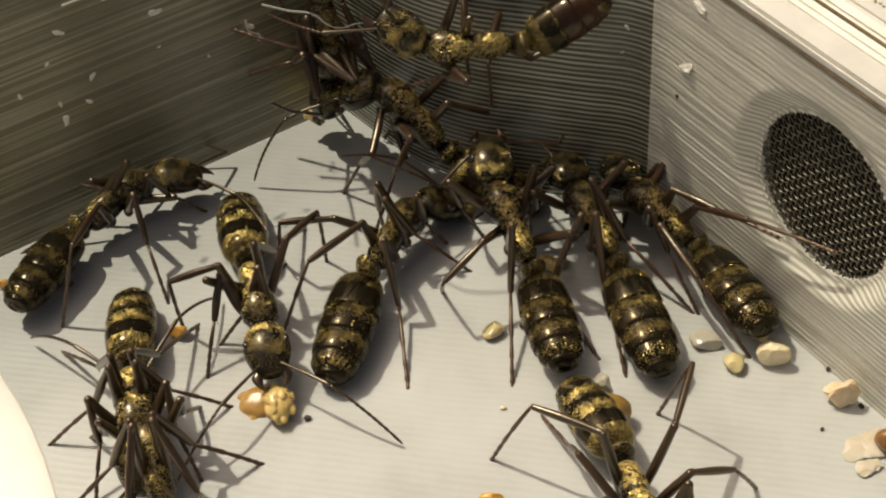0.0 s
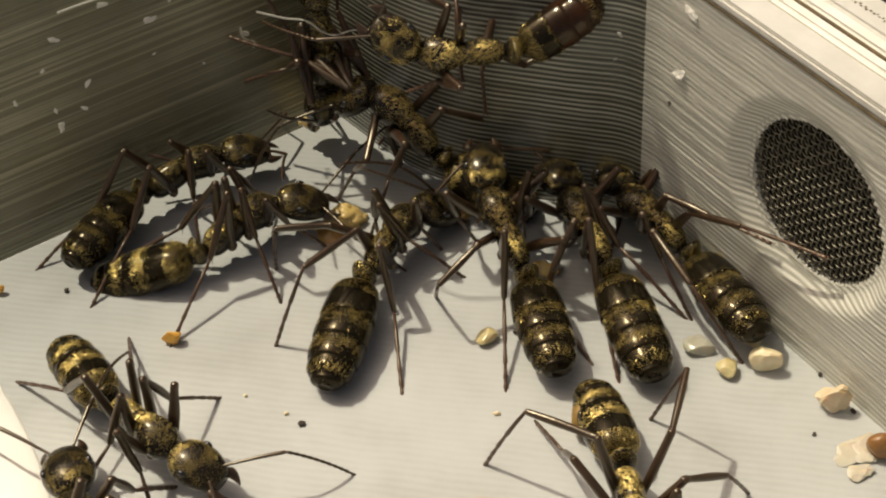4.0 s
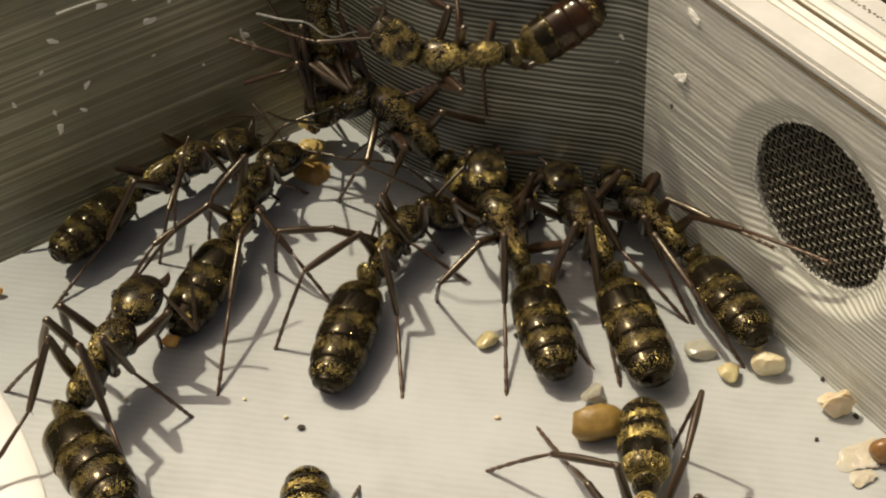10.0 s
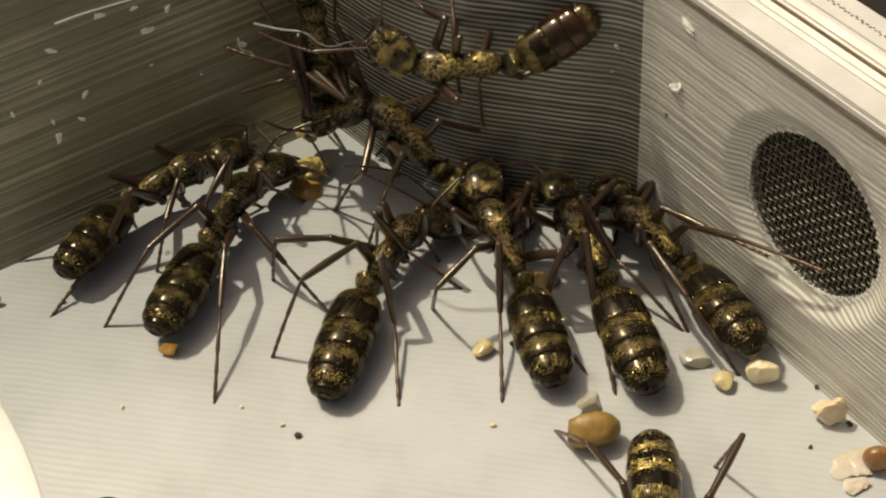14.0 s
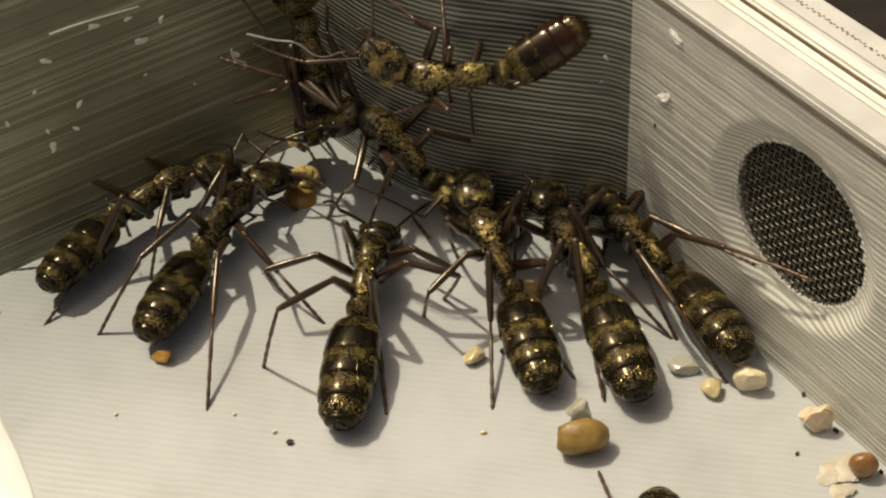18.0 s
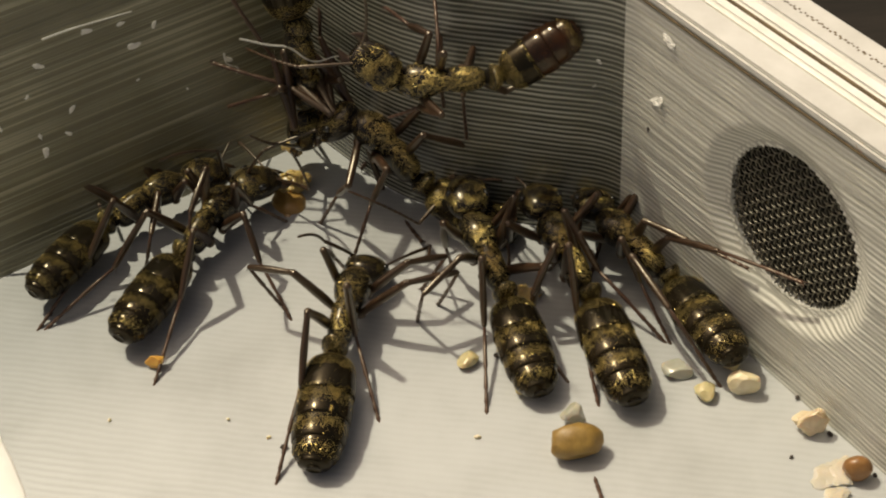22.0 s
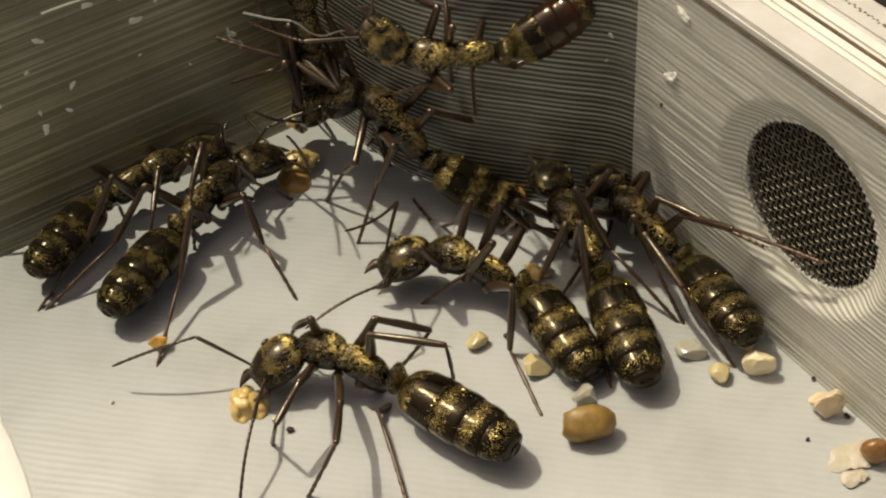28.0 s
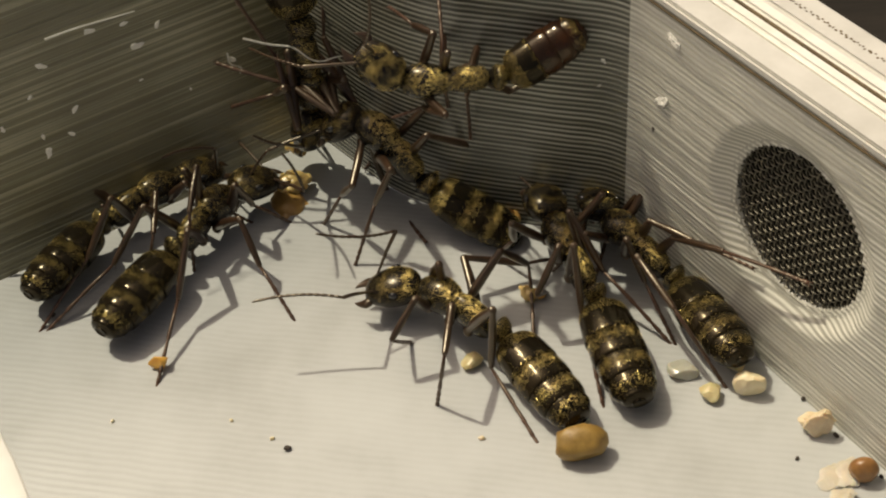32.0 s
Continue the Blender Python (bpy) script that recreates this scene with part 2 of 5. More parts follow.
def loft(name, sections, mat, n=20, steps=4):
    v, f = loft_data(smooth_sections(sections, steps), n)
    return mesh_of(name, v, f, mat)


def joined(name, pieces, mat, smooth=True):
    """Several (verts, faces) as one mesh."""
    verts, faces = [], []
    for v, f in pieces:
        k = len(verts)
        verts += list(v)
        faces += [tuple(i + k for i in q) for q in f]
    return mesh_of(name, verts, faces, mat, smooth)


def hang(name, me, parent, m=None, label=""):
    """Links a mesh as a part under its thing or part."""
    ob = new(name, me)
    ob.parent = parent
    if m is not None:
        ob.matrix_basis = m
    if label:
        ob["label"] = label
    return ob


def mm_pose(x, y, z, rx=0, ry=0, rz=0):
    return pose(x * MM, y * MM, z * MM, rx, ry, rz)


def lump(name, size, mat, seed, rough=0.12, detail=3, facets=0):
    """A pebble: an uneven rounded grain with flattened sides."""
    bm = bmesh.new()
    bmesh.ops.create_icosphere(bm, subdivisions=detail, radius=1.0)
    rng = random.Random(seed)
    cuts = [(Vector((rng.gauss(0, 1), rng.gauss(0, 1), rng.gauss(0, 0.8))).normalized(), rng.uniform(0.52, 0.84)) for _ in range(facets)]
    off = Vector((seed * 3.7, seed * 1.3, seed * 2.1))
    for v in bm.verts:
        p = v.co.copy()
        for n_, d in cuts:
            k = p.dot(n_)
            if k > d:
                p -= n_ * (k - d) * 0.95
        p *= 1 + rough * noise.noise(p * 1.3 + off) + rough * 0.4 * noise.noise(p * 4.1 + off)
        v.co = Vector((p.x * size[0], p.y * size[1], p.z * size[2])) * MM
    for f in bm.faces:
        f.smooth = True
    me = bpy.data.meshes.new(name)
    bm.to_mesh(me)
    bm.free()
    me.materials.append(mat)
    if facets > 4:
        me.set_sharp_from_angle(angle=radians(13))
    return me


# ---- the box: corner, walls, floor, rim ----
CORNER = Vector((1.76, 79.26, 0.0))
ALONG_U, ALONG_V = Vector((-0.8615, -0.5078, 0.0)), Vector((0.5078, -0.8615, 0.0))  # away from the right wall, away from the left wall
LEAN_IN, TOP = 0.0175, 18.1
# a solid corner post juts into the box: its foot in the box's own axes
POST = ((9.1, 0.0), (8.0, 9.0), (0.0, 18.2))
BOX_U, BOX_V = 62.0, 96.0


def box_point(u, v, z):
    """From the box's own axes (mm from the two walls that meet in the corner) to the world."""
    p = CORNER + ALONG_U * u + ALONG_V * v
    return (p.x, p.y, z)


def corner_path(step):
    """The wall's base line: (u, v, inward normal u, v), along the left wall, round the corner post, along the right wall."""
    stops = [Vector((BOX_U, 0.0)), *(Vector(p) for p in POST), Vector((0.0, BOX_V))]
    line = [stops[0]]
    for k, r in ((1, 0.7), (2, 4.2), (3, 1.8)):
        before, at, after = stops[k - 1], stops[k], stops[k + 1]
        a, b = at + (before - at).normalized() * r, at + (after - at).normalized() * r
        line += [a.lerp(at, i / 8).lerp(at.lerp(b, i / 8), i / 8) for i in range(9)]
    line.append(stops[-1])
    pts = []
    for a, b in zip(line, line[1:]):
        n = max(int((b - a).length / step), 1)
        pts += [a.lerp(b, i / n) for i in range(n)]
    pts.append(line[-1])
    out = []
    for i, p in enumerate(pts):
        d = (pts[min(i + 1, len(pts) - 1)] - pts[max(i - 1, 0)]).normalized()
        out.append((p.x, p.y, d.y, -d.x))
    return out


VENT_V, VENT_Z, VENT_R, VENT_DEPTH = 30.75, 9.75, 4.33, 0.75


def build_walls():
    rng = random.Random(4)
    rows, z = [], 0.0
    while z < TOP:
        rows.append(z)
        z += 0.11
    rows.append(TOP)
    ridge = []
    for k in range(len(rows)):
        ridge.append((0.030 if k % 3 == 0 else -0.008) * rng.uniform(0.5, 1.5))
    path = corner_path(0.24)
    verts, keep = [], []
    for k, z in enumerate(rows):
        for u, v, nu, nv in path:
            push, relief = LEAN_IN * z, ridge[k] * (1 + 0.5 * noise.noise((u * 0.15, v * 0.15, z * 2.0)))
            inside = True
            if v > POST[2][1] + 1 and u == 0.0:
                d = math.hypot(v - VENT_V, z - VENT_Z)
                k_ = min(max((VENT_R + 1.45 - d) / 1.3, 0.0), 1.0)
                push -= 0.55 * k_ * k_ * (3 - 2 * k_)
                relief *= 1 - 0.8 * k_
                inside = d > VENT_R + 0.15
            push += relief
            verts.append(box_point(u + nu * push, v + nv * push, z))
            keep.append(inside)
    n = len(path)
    # the shadow edge by the post is drawn as a change of material here
    split = next(i for i, p in enumerate(path) if p[1] > POST[2][1] + 0.6)
    mid = next(i for i, p in enumerate(path) if p[0] <= POST[0][0])

    def sheet(a, b):
        used, faces, out = {}, [], []
        for k in range(len(rows) - 1):
            for i in range(a, b):
                q = (k * n + i, k * n + i + 1, (k + 1) * n + i + 1, (k + 1) * n + i)
                if any(keep[j] for j in q):
                    f = []
                    for j in q:
                        if j not in used:
                            used[j] = len(out)
                            out.append(verts[j])
                        f.append(used[j])
                    faces.append(tuple(reversed(f)))
        return out, faces

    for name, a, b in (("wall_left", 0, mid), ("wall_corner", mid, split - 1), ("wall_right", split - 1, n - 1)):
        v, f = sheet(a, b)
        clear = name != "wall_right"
        ob = new(name, mesh_of(name, v, f, WALL if not clear else POST_SHADED if name == "wall_corner" else CLEAR_SHADED))
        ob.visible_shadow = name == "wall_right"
        tagged(ob, "plastic corner post, shade put into its dark olive colour, with fine pale layer lines" if name == "wall_corner" else "clear plastic box wall, shade put into its dark colour, with fine horizontal layer lines" if clear else "milky grey plastic box wall in its sunlit tone, with fine horizontal layer lines", "wall", kind="structure")


def slab(name, u0, u1, v0, v1, z0, z1, mat, label, edge=0.25, category="", shadow=True):
    """A block along the box's axes with bevelled edges."""
    bm = bmesh.new()
    bmesh.ops.create_cube(bm, size=1.0)
    for v in bm.verts:
        p = box_point(u0 if v.co.x < 0 else u1, v0 if v.co.y < 0 else v1, z0 if v.co.z < 0 else z1)
        v.co = Vector(p) * MM
    bmesh.ops.recalc_face_normals(bm, faces=bm.faces)
    if edge:
        bmesh.ops.bevel(bm, geom=list(bm.edges), offset=edge * MM, segments=3, affect="EDGES")
    me = bpy.data.meshes.new(name)
    bm.to_mesh(me)
    bm.free()
    me.materials.append(mat)
    ob = new(name, me)
    ob.visible_shadow = shadow
    return tagged(ob, label, category, kind="structure")


def build_floor():
    bm = bmesh.new()
    n = 60
    grid = {}
    for i in range(n + 1):
        for j in range(n + 1):
            u, v = -0.5 + (BOX_U + 0.5) * i / n, -0.5 + (BOX_V + 0.5) * j / n
            p = Vector(box_point(u, v, 0.03 * noise.noise((u * 0.3, v * 0.3, 0)) - 0.02))
            grid[i, j] = bm.verts.new(p * MM)
    for i in range(n):
        for j in range(n):
            bm.faces.new((grid[i, j], grid[i + 1, j], grid[i + 1, j + 1], grid[i, j + 1]))
    bmesh.ops.recalc_face_normals(bm, faces=bm.faces)
    for f in bm.faces:
        f.smooth = True
        if f.normal.z < 0:
            f.normal_flip()
    me = bpy.data.meshes.new("floor")
    bm.to_mesh(me)
    bm.free()
    me.materials.append(FLOOR)
    tagged(new("floor", me), "white plastic box floor with fine milled lines", "floor", kind="structure")


def build_rim():
    """The flat white lip on top of the right wall, in two steps with a groove between."""
    at = LEAN_IN * TOP
    slab("rim_seam", at + 0.12, at + 0.02, 19.0, BOX_V, TOP - 0.72, TOP - 0.60, SEAM, "thin brown line of dirt under the rim", 0.02, "rim")
    slab("rim_inner", at + 0.10, at - 1.60, 19.0, BOX_V, TOP - 0.6, TOP + 0.02, RIM, "white plastic rim on top of the box wall", 0.18, "rim")
    slab("rim_crest", at - 1.60, at - 2.42, 19.0, BOX_V, TOP - 0.6, TOP + 0.16, CREST, "glossy white crest along the rim", 0.20, "rim")
    slab("rim_groove", at - 2.42, at - 2.58, 19.0, BOX_V, TOP - 1.0, TOP + 0.08, SEAM, "thin brown groove in the white rim", 0.02, "rim")
    slab("rim_ridge", at - 2.58, at - 3.5, 19.0, BOX_V, TOP - 1.0, TOP + 0.14, CREST, "glossy white ridge beside the groove", 0.22, "rim")
    slab("rim_outer", at - 3.5, at - 5.6, 19.0, BOX_V, TOP - 3.0, TOP + 0.1, RIM, "white plastic outer rim of the box", 0.2, "rim")


def build_rim_pits():
    """A dashed row of small dark pits along the outer rim."""
    at = LEAN_IN * TOP
    pieces = []
    rng = random.Random(9)
    for i in range(150):
        v0 = 20.0 + i * 0.19 + rng.uniform(-0.04, 0.04)
        u0 = at - 4.45 - 0.09 * (i % 2) + rng.uniform(-0.03, 0.03)
        l, w = rng.uniform(0.10, 0.19), rng.uniform(0.09, 0.15)
        c = [box_point(u0 + a * w, v0 + b * l, TOP + z) for a, b, z in ((0, 0, 0.104), (1, 0, 0.104), (1, 1, 0.104), (0, 1, 0.104), (0.15, 0.1, 0.112), (0.85, 0.1, 0.112), (0.85, 0.9, 0.112), (0.15, 0.9, 0.112))]
        pieces.append((c, [(4, 5, 6, 7), (0, 1, 5, 4), (1, 2, 6, 5), (2, 3, 7, 6), (3, 0, 4, 7)]))
    ob = new("rim_pits", joined("rim_pits", pieces, SEAM, False))
    tagged(ob, "dashed row of tiny dark pits along the white rim", "rim", kind="structure")


def build_vent():
    """Woven wire mesh in a round hole of the right wall."""
    vent = new("vent")
    tagged(vent, "round ventilation hole closed with woven dark steel mesh", "vent")
    m = Matrix.Identity(4)
    up = Vector((-ALONG_U.x * -LEAN_IN, -ALONG_U.y * -LEAN_IN, 1.0)).normalized()
    along = ALONG_V.normalized()
    out = along.cross(up).normalized()
    if out.dot(ALONG_U) > 0:
        out = -out
    for i, axis in enumerate((along, up, out)):
        m.col[i].xyz = axis
    u = LEAN_IN * VENT_Z - VENT_DEPTH
    m.translation = Vector(box_point(u, VENT_V, VENT_Z)) * MM
    vent.matrix_basis = m
    pitch, r = 0.36, 0.052
    for way in range(2):
        k = -int(VENT_R / pitch)
        while k <= VENT_R / pitch:
            c = k * pitch
            half = math.sqrt(max((VENT_R + 0.02) ** 2 - c * c, 0.0))
            steps = max(int(half * 2 / (pitch / 3)), 4)
            secs = []
            for i in range(steps + 1):
                s = -half + 2 * half * i / steps
                wave = 0.07 * math.cos(math.pi * s / pitch) * (1 if k % 2 else -1) * (1 if way else -1)
                secs.append((s, r, r, c, wave))
            v, f = loft_data(secs, 6)
            if way:
                v = [(y, x, z) for x, y, z in v]
            hang("wire", mesh_of("wire", v, f, WIRE), vent)
            k += 1
    n = 64
    prof = [(0.05, 0.15), (0.08, 0.0), (0.15, -0.12), (0.30, -0.20), (0.50, -0.25), (0.62, -0.24), (0.68, -0.10)]
    verts, faces = [], []
    for i in range(n):
        a = 2 * math.pi * i / n
        for rr, zz in prof:
            verts.append(((VENT_R - 0.1 + rr) * math.cos(a), (VENT_R - 0.1 + rr) * math.sin(a), zz))
    p = len(prof)
    for i in range(n):
        for j in range(p - 1):
            a, b = i * p + j, ((i + 1) % n) * p + j
            faces.append((a, b, b + 1, a + 1))
    hang("ring", mesh_of("ring", verts, faces, COLLAR), vent, label="grey plastic lip round the mesh")
    verts = [((VENT_R + 0.6) * math.cos(2 * math.pi * i / n), (VENT_R + 0.6) * math.sin(2 * math.pi * i / n), z) for z in (0.9, 4.0) for i in range(n)]
    faces = [(i, (i + 1) % n, n + (i + 1) % n, n + i) for i in range(n)] + [tuple(range(n, 2 * n))]
    hang("duct", mesh_of("duct", verts, faces, TABLE), vent, label="dark air duct behind the mesh")


def build_surroundings():
    me = bpy.data.meshes.new("ground")
    s = 500.0
    me.from_pydata([(-s, -s, -0.004), (s, -s, -0.004), (s, s, -0.004), (-s, s, -0.004)], [], [(0, 1, 2, 3)])
    me.materials.append(TABLE)
    tagged(new("ground", me), "dark table top under the box", "table top", kind="structure")
    slab("wall_near", 0.0, BOX_U, BOX_V, BOX_V + 2.5, -0.5, TOP, RIM, "white plastic near wall of the box", 0.2, "wall", shadow=False)
    slab("wall_far_left", BOX_U, BOX_U + 2.5, 0.0, BOX_V, -0.5, TOP, RIM, "white plastic side wall of the box", 0.2, "wall", shadow=False)


build_floor()
build_walls()
build_rim()
build_rim_pits()
build_vent()
build_surroundings()


# ---- ants ----
def gaster_ring(x0, x1, r0, rmid, r1, seed):
    secs = smooth_sections([(-x0, r0 * 0.86, r0 * 0.82, 0, 0), (-x0 - 0.08, r0, r0 * 0.95, 0, 0), (-(x0 * 2 + x1) / 3, (r0 + rmid) / 2, (r0 + rmid) / 2 * 0.95, 0, 0.02), (-(x0 + x1 * 2) / 3, rmid, rmid * 0.95, 0, 0.02),
                            (-x1 + 0.06, r1, r1 * 0.95, 0, 0), (-x1, r1 * 0.93, r1 * 0.88, 0, 0), (-x1 + 0.05, r1 * 0.8, r1 * 0.75, 0, 0)], 3)
    return loft_data(secs, 28)


def down_on(verts, faces, count, length, seed, where, lie=0.35):
    """Short golden hairs laid back over a surface: slim slivers; where(p) gives how thickly they stand."""
    rng = random.Random(seed)
    v_ = [Vector(v) for v in verts]
    quads = [f for f in faces if len(f) == 4]
    areas = np.cumsum([(v_[f[2]] - v_[f[0]]).cross(v_[f[3]] - v_[f[1]]).length for f in quads])
    pieces_v, pieces_f = [], []
    made, tries = 0, 0
    while made < count and tries < count * 20:
        tries += 1
        a, b, c, d = (v_[i] for i in quads[min(int(np.searchsorted(areas, rng.random() * areas[-1])), len(quads) - 1)])
        s, t = rng.random(), rng.random()
        p = a.lerp(b, s).lerp(d.lerp(c, s), t)
        if rng.random() > where(p):
            continue
        nrm = (b - a).cross(d - a)
        if nrm.length < 1e-9:
            continue
        nrm.normalize()
        out = Vector((0, p.y, p.z))
        if nrm.dot(out) < 0:
            nrm = -nrm
        back = Vector((-1, rng.gauss(0, 0.45), rng.gauss(0, 0.45)))
        back -= nrm * back.dot(nrm)
        if back.length < 1e-6:
            continue
        way = (back.normalized() + nrm * rng.uniform(lie * 0.5, lie * 1.6)).normalized()
        flat = (nrm + Vector((rng.gauss(0, 0.4), rng.gauss(0, 0.4), rng.gauss(0, 0.4)))).normalized()
        side = way.cross(flat).normalized() * 0.0055
        tip = p + way * length * rng.uniform(0.6, 1.3)
        k = len(pieces_v)
        pieces_v += [tuple(p - side), tuple(p + side), tuple(tip + side * 0.4), tuple(tip - side * 0.4)]
        pieces_f.append((k, k + 1, k + 2, k + 3))
        made += 1
    return pieces_v, pieces_f


def ant_meshes():
    k = {}
    thorax = smooth_sections([(-0.05, 0.30, 0.32, 0, 0), (0.12, 0.52, 0.62, 0, 0.02), (0.55, 0.70, 0.88, 0, 0.10), (1.4, 0.72, 0.95, 0, 0.22), (2.2, 0.70, 0.90, 0, 0.30), (2.6, 0.78, 0.93, 0, 0.30), (3.4, 1.00, 1.06, 0, 0.26), (4.2, 0.95, 0.92, 0, 0.18), (4.7, 0.62, 0.58, 0, 0.12), (4.95, 0.32, 0.32, 0, 0.10)], 4)
    v, f = loft_data(thorax, 24)
    v = [(x, 1.0 * y * (1 - 0.16 * max(0.0, math.cos((x - 2.35) * 4.0)) * (1 if 1.6 < x < 3.1 else 0)), z - (0.12 if z > 0.4 and 2.2 < x < 2.5 else 0.0)) for x, y, z in v]
    k["thorax"] = mesh_of("thorax", v, f, HULL)
    hv, hf = down_on(v, f, 4600, 0.078, 5, lambda p: max(0.0, min(1.0, p.z * 0.9 - 0.1)) * (0.10 + 0.90 * max(0.0, min(1.0, 0.55 + 1.1 * noise.noise(p * 4.4) - 0.7 * abs(p.y)))))
    k["thorax_down"] = mesh_of("down", hv, hf, DOWN, False)
    head = smooth_sections([(0.0, 0.30, 0.30, 0, 0), (0.15, 0.75, 0.58, 0, 0), (0.55, 1.12, 0.84, 0, 0.02), (1.2, 1.34, 0.98, 0, 0.02), (1.9, 1.32, 0.94, 0, 0), (2.5, 1.12, 0.78, 0, -0.05), (2.9, 0.90, 0.60, 0, -0.10), (3.15, 0.62, 0.36, 0, -0.14)], 4)
    v, f = loft_data([(x * 0.98, w * 0.92, h * 0.92, cy, cz) for x, w, h, cy, cz in head], 24)
    k["head"] = mesh_of("head", v, f, HEAD)
    hv, hf = down_on(v, f, 2300, 0.073, 6, lambda p: max(0.0, min(1.0, p.z * 0.9)) * max(0.1, min(1.0, 0.45 + 1.5 * noise.noise(p * 1.7))) * (1.0 if p.x < 2.3 else 0.3))
    k["head_down"] = mesh_of("down", hv, hf, DOWN, False)
    jaw = [(0.0, 0.24, 0.22, 0, 0), (0.2, 0.30, 0.23, 0.10, 0), (0.45, 0.30, 0.20, 0.14, -0.02), (0.70, 0.24, 0.15, 0.04, -0.04), (0.92, 0.14, 0.10, -0.12, -0.06), (1.06, 0.04, 0.04, -0.28, -0.07)]
    k["jaw"] = loft("mandible", jaw, LIMB, 10)
    k["eye"] = loft("eye", [(-0.26, 0.03, 0.03, 0, 0), (-0.2, 0.12, 0.14, 0, 0), (0.0, 0.17, 0.2, 0, 0), (0.2, 0.12, 0.14, 0, 0), (0.26, 0.03, 0.03, 0, 0)], EYES, 12, 2)
    k["petiole"] = loft("petiole", [(-1.2, 0.30, 0.30, 0, 0.05), (-0.98, 0.48, 0.52, 0, 0.12), (-0.72, 0.68, 0.86, 0, 0.24), (-0.45, 0.72, 0.95, 0, 0.30), (-0.22, 0.52, 0.58, 0, 0.14), (0.02, 0.32, 0.32, 0, 0)], HULL, 16)
    v, f = loft_data(smooth_sections([(-1.0, 0.47, 0.51, 0, 0.12), (-0.72, 0.68, 0.86, 0, 0.24), (-0.45, 0.72, 0.95, 0, 0.30), (-0.25, 0.54, 0.62, 0, 0.16)], 4), 16)
    hv, hf = down_on(v, f, 800, 0.075, 9, lambda p: max(0.0, min(1.0, 0.2 + p.z)))
    k["petiole_down"] = mesh_of("down", hv, hf, DOWN, False)
    bands = [(0.0, 2.2, 0.34, 1.42, 1.50), (2.13, 3.55, 1.42, 1.51, 1.48), (3.48, 4.72, 1.41, 1.43, 1.36), (4.65, 5.55, 1.28, 1.22, 1.04), (5.48, 5.98, 0.95, 0.80, 0.42)]
    gold = [(0.3, -1.05, 5.0), (-1.95, -3.05, 0.9), (-3.60, -4.40, 0.8), (-4.85, -5.75, 0.45)]
    for i, (x0, x1, r0, rm, r1) in enumerate(bands):
        if i == 0:
            secs = smooth_sections([(0.05, 0.24, 0.24, 0, 0), (-0.10, 0.72, 0.70, 0, 0), (-0.36, 1.12, 1.06, 0, 0.02), (-0.8, 1.34, 1.27, 0, 0.05), (-1.5, 1.45, 1.40, 0, 0.04), (-2.14, 1.51, 1.45, 0, 0), (-2.2, 1.43, 1.37, 0, 0), (-2.15, 1.25, 1.2, 0, 0)], 4)
            v, f = loft_data(secs, 28)
        else:
            v, f = gaster_ring(x0, x1, r0, rm, r1, i)
        v = [(x, y, z * 0.86) for x, y, z in v]
        k["band%d" % i] = mesh_of("tergite", [(x * STRETCH, y, z) for x, y, z in v], f, GASTER)

        def thick(p):
            """How thickly the hairs stand: in bands that fade at both rims, in uneven tufts."""
            x = p.x + 0.13 * noise.noise(p * 1.9)
            edge = max(w * min(1.0, max(0.0, (a - x) / 0.35)) * min(1.0, max(0.0, (x - b) / 0.42)) for a, b, w in gold)
            tuft = 0.35 + 0.65 * max(0.0, min(1.0, 0.5 + 1.5 * noise.noise(p * 3.0)))
            return (0.015 + edge * tuft) * max(0.0, min(1.0, 0.45 + 0.5 * p.z))

        hv, hf = down_on(v, f, (3000, 1500, 900, 460, 50)[i], 0.08, 11 + i, thick, 0.22)
        k["band_down%d" % i] = mesh_of("down", [(x * STRETCH, y, z) for x, y, z in hv], hf, DOWN, False)
    # legs: (femur, tibia, tarsus) lengths
    for name, (a, b, c) in LEGS.items():
        femur = [(-0.10, 0.22, 0.26, 0, -0.05), (0.15, 0.27, 0.32, 0, -0.02), (0.42, 0.19, 0.21, 0, 0), (a * 0.35, 0.22, 0.28, 0, 0.04), (a * 0.65, 0.21, 0.25, 0, 0.04), (a * 0.90, 0.19, 0.21, 0, 0.0), (a, 0.19, 0.20, 0, 0), (a + 0.10, 0.13, 0.14, 0, 0), (a + 0.16, 0.04, 0.04, 0, 0)]
        k["femur" + name] = loft("femur", [(x, 1.1 * w, 1.1 * h, cy, cz) for x, w, h, cy, cz in femur], LIMB, 10, 3)
        tibia = [(-0.06, 0.07, 0.07, 0, 0), (0.05, 0.15, 0.16, 0, 0), (0.35, 0.13, 0.14, 0, 0), (b * 0.55, 0.16, 0.18, 0, 0.02), (b * 0.92, 0.13, 0.14, 0, 0.0), (b, 0.10, 0.11, 0, 0), (b + 0.03, 0.04, 0.04, 0, 0)]
        tv, tf = loft_data(smooth_sections([(x, 1.28 * w, 1.28 * h, cy, cz) for x, w, h, cy, cz in tibia], 3), 10)
        spur = loft_data([(b - 0.12, 0.03, 0.03, 0.02, -0.05), (b + 0.12, 0.025, 0.025, 0.06, -0.20), (b + 0.30, 0.004, 0.004, 0.08, -0.32)], 6)
        k["tibia" + name] = joined("tibia", [(tv, tf), spur], LIMB)
        secs, x = [], 0.0
        for j, share in enumerate((0.46, 0.20, 0.14, 0.09, 0.11)):
            w = share * c
            for s, r in ((0.0, 0.085), (0.5, 0.105), (0.9, 0.125)):
                dip = -0.05 * c * ((x + w * s) / c) ** 2
                secs.append((x + w * s, r, r, 0, dip))
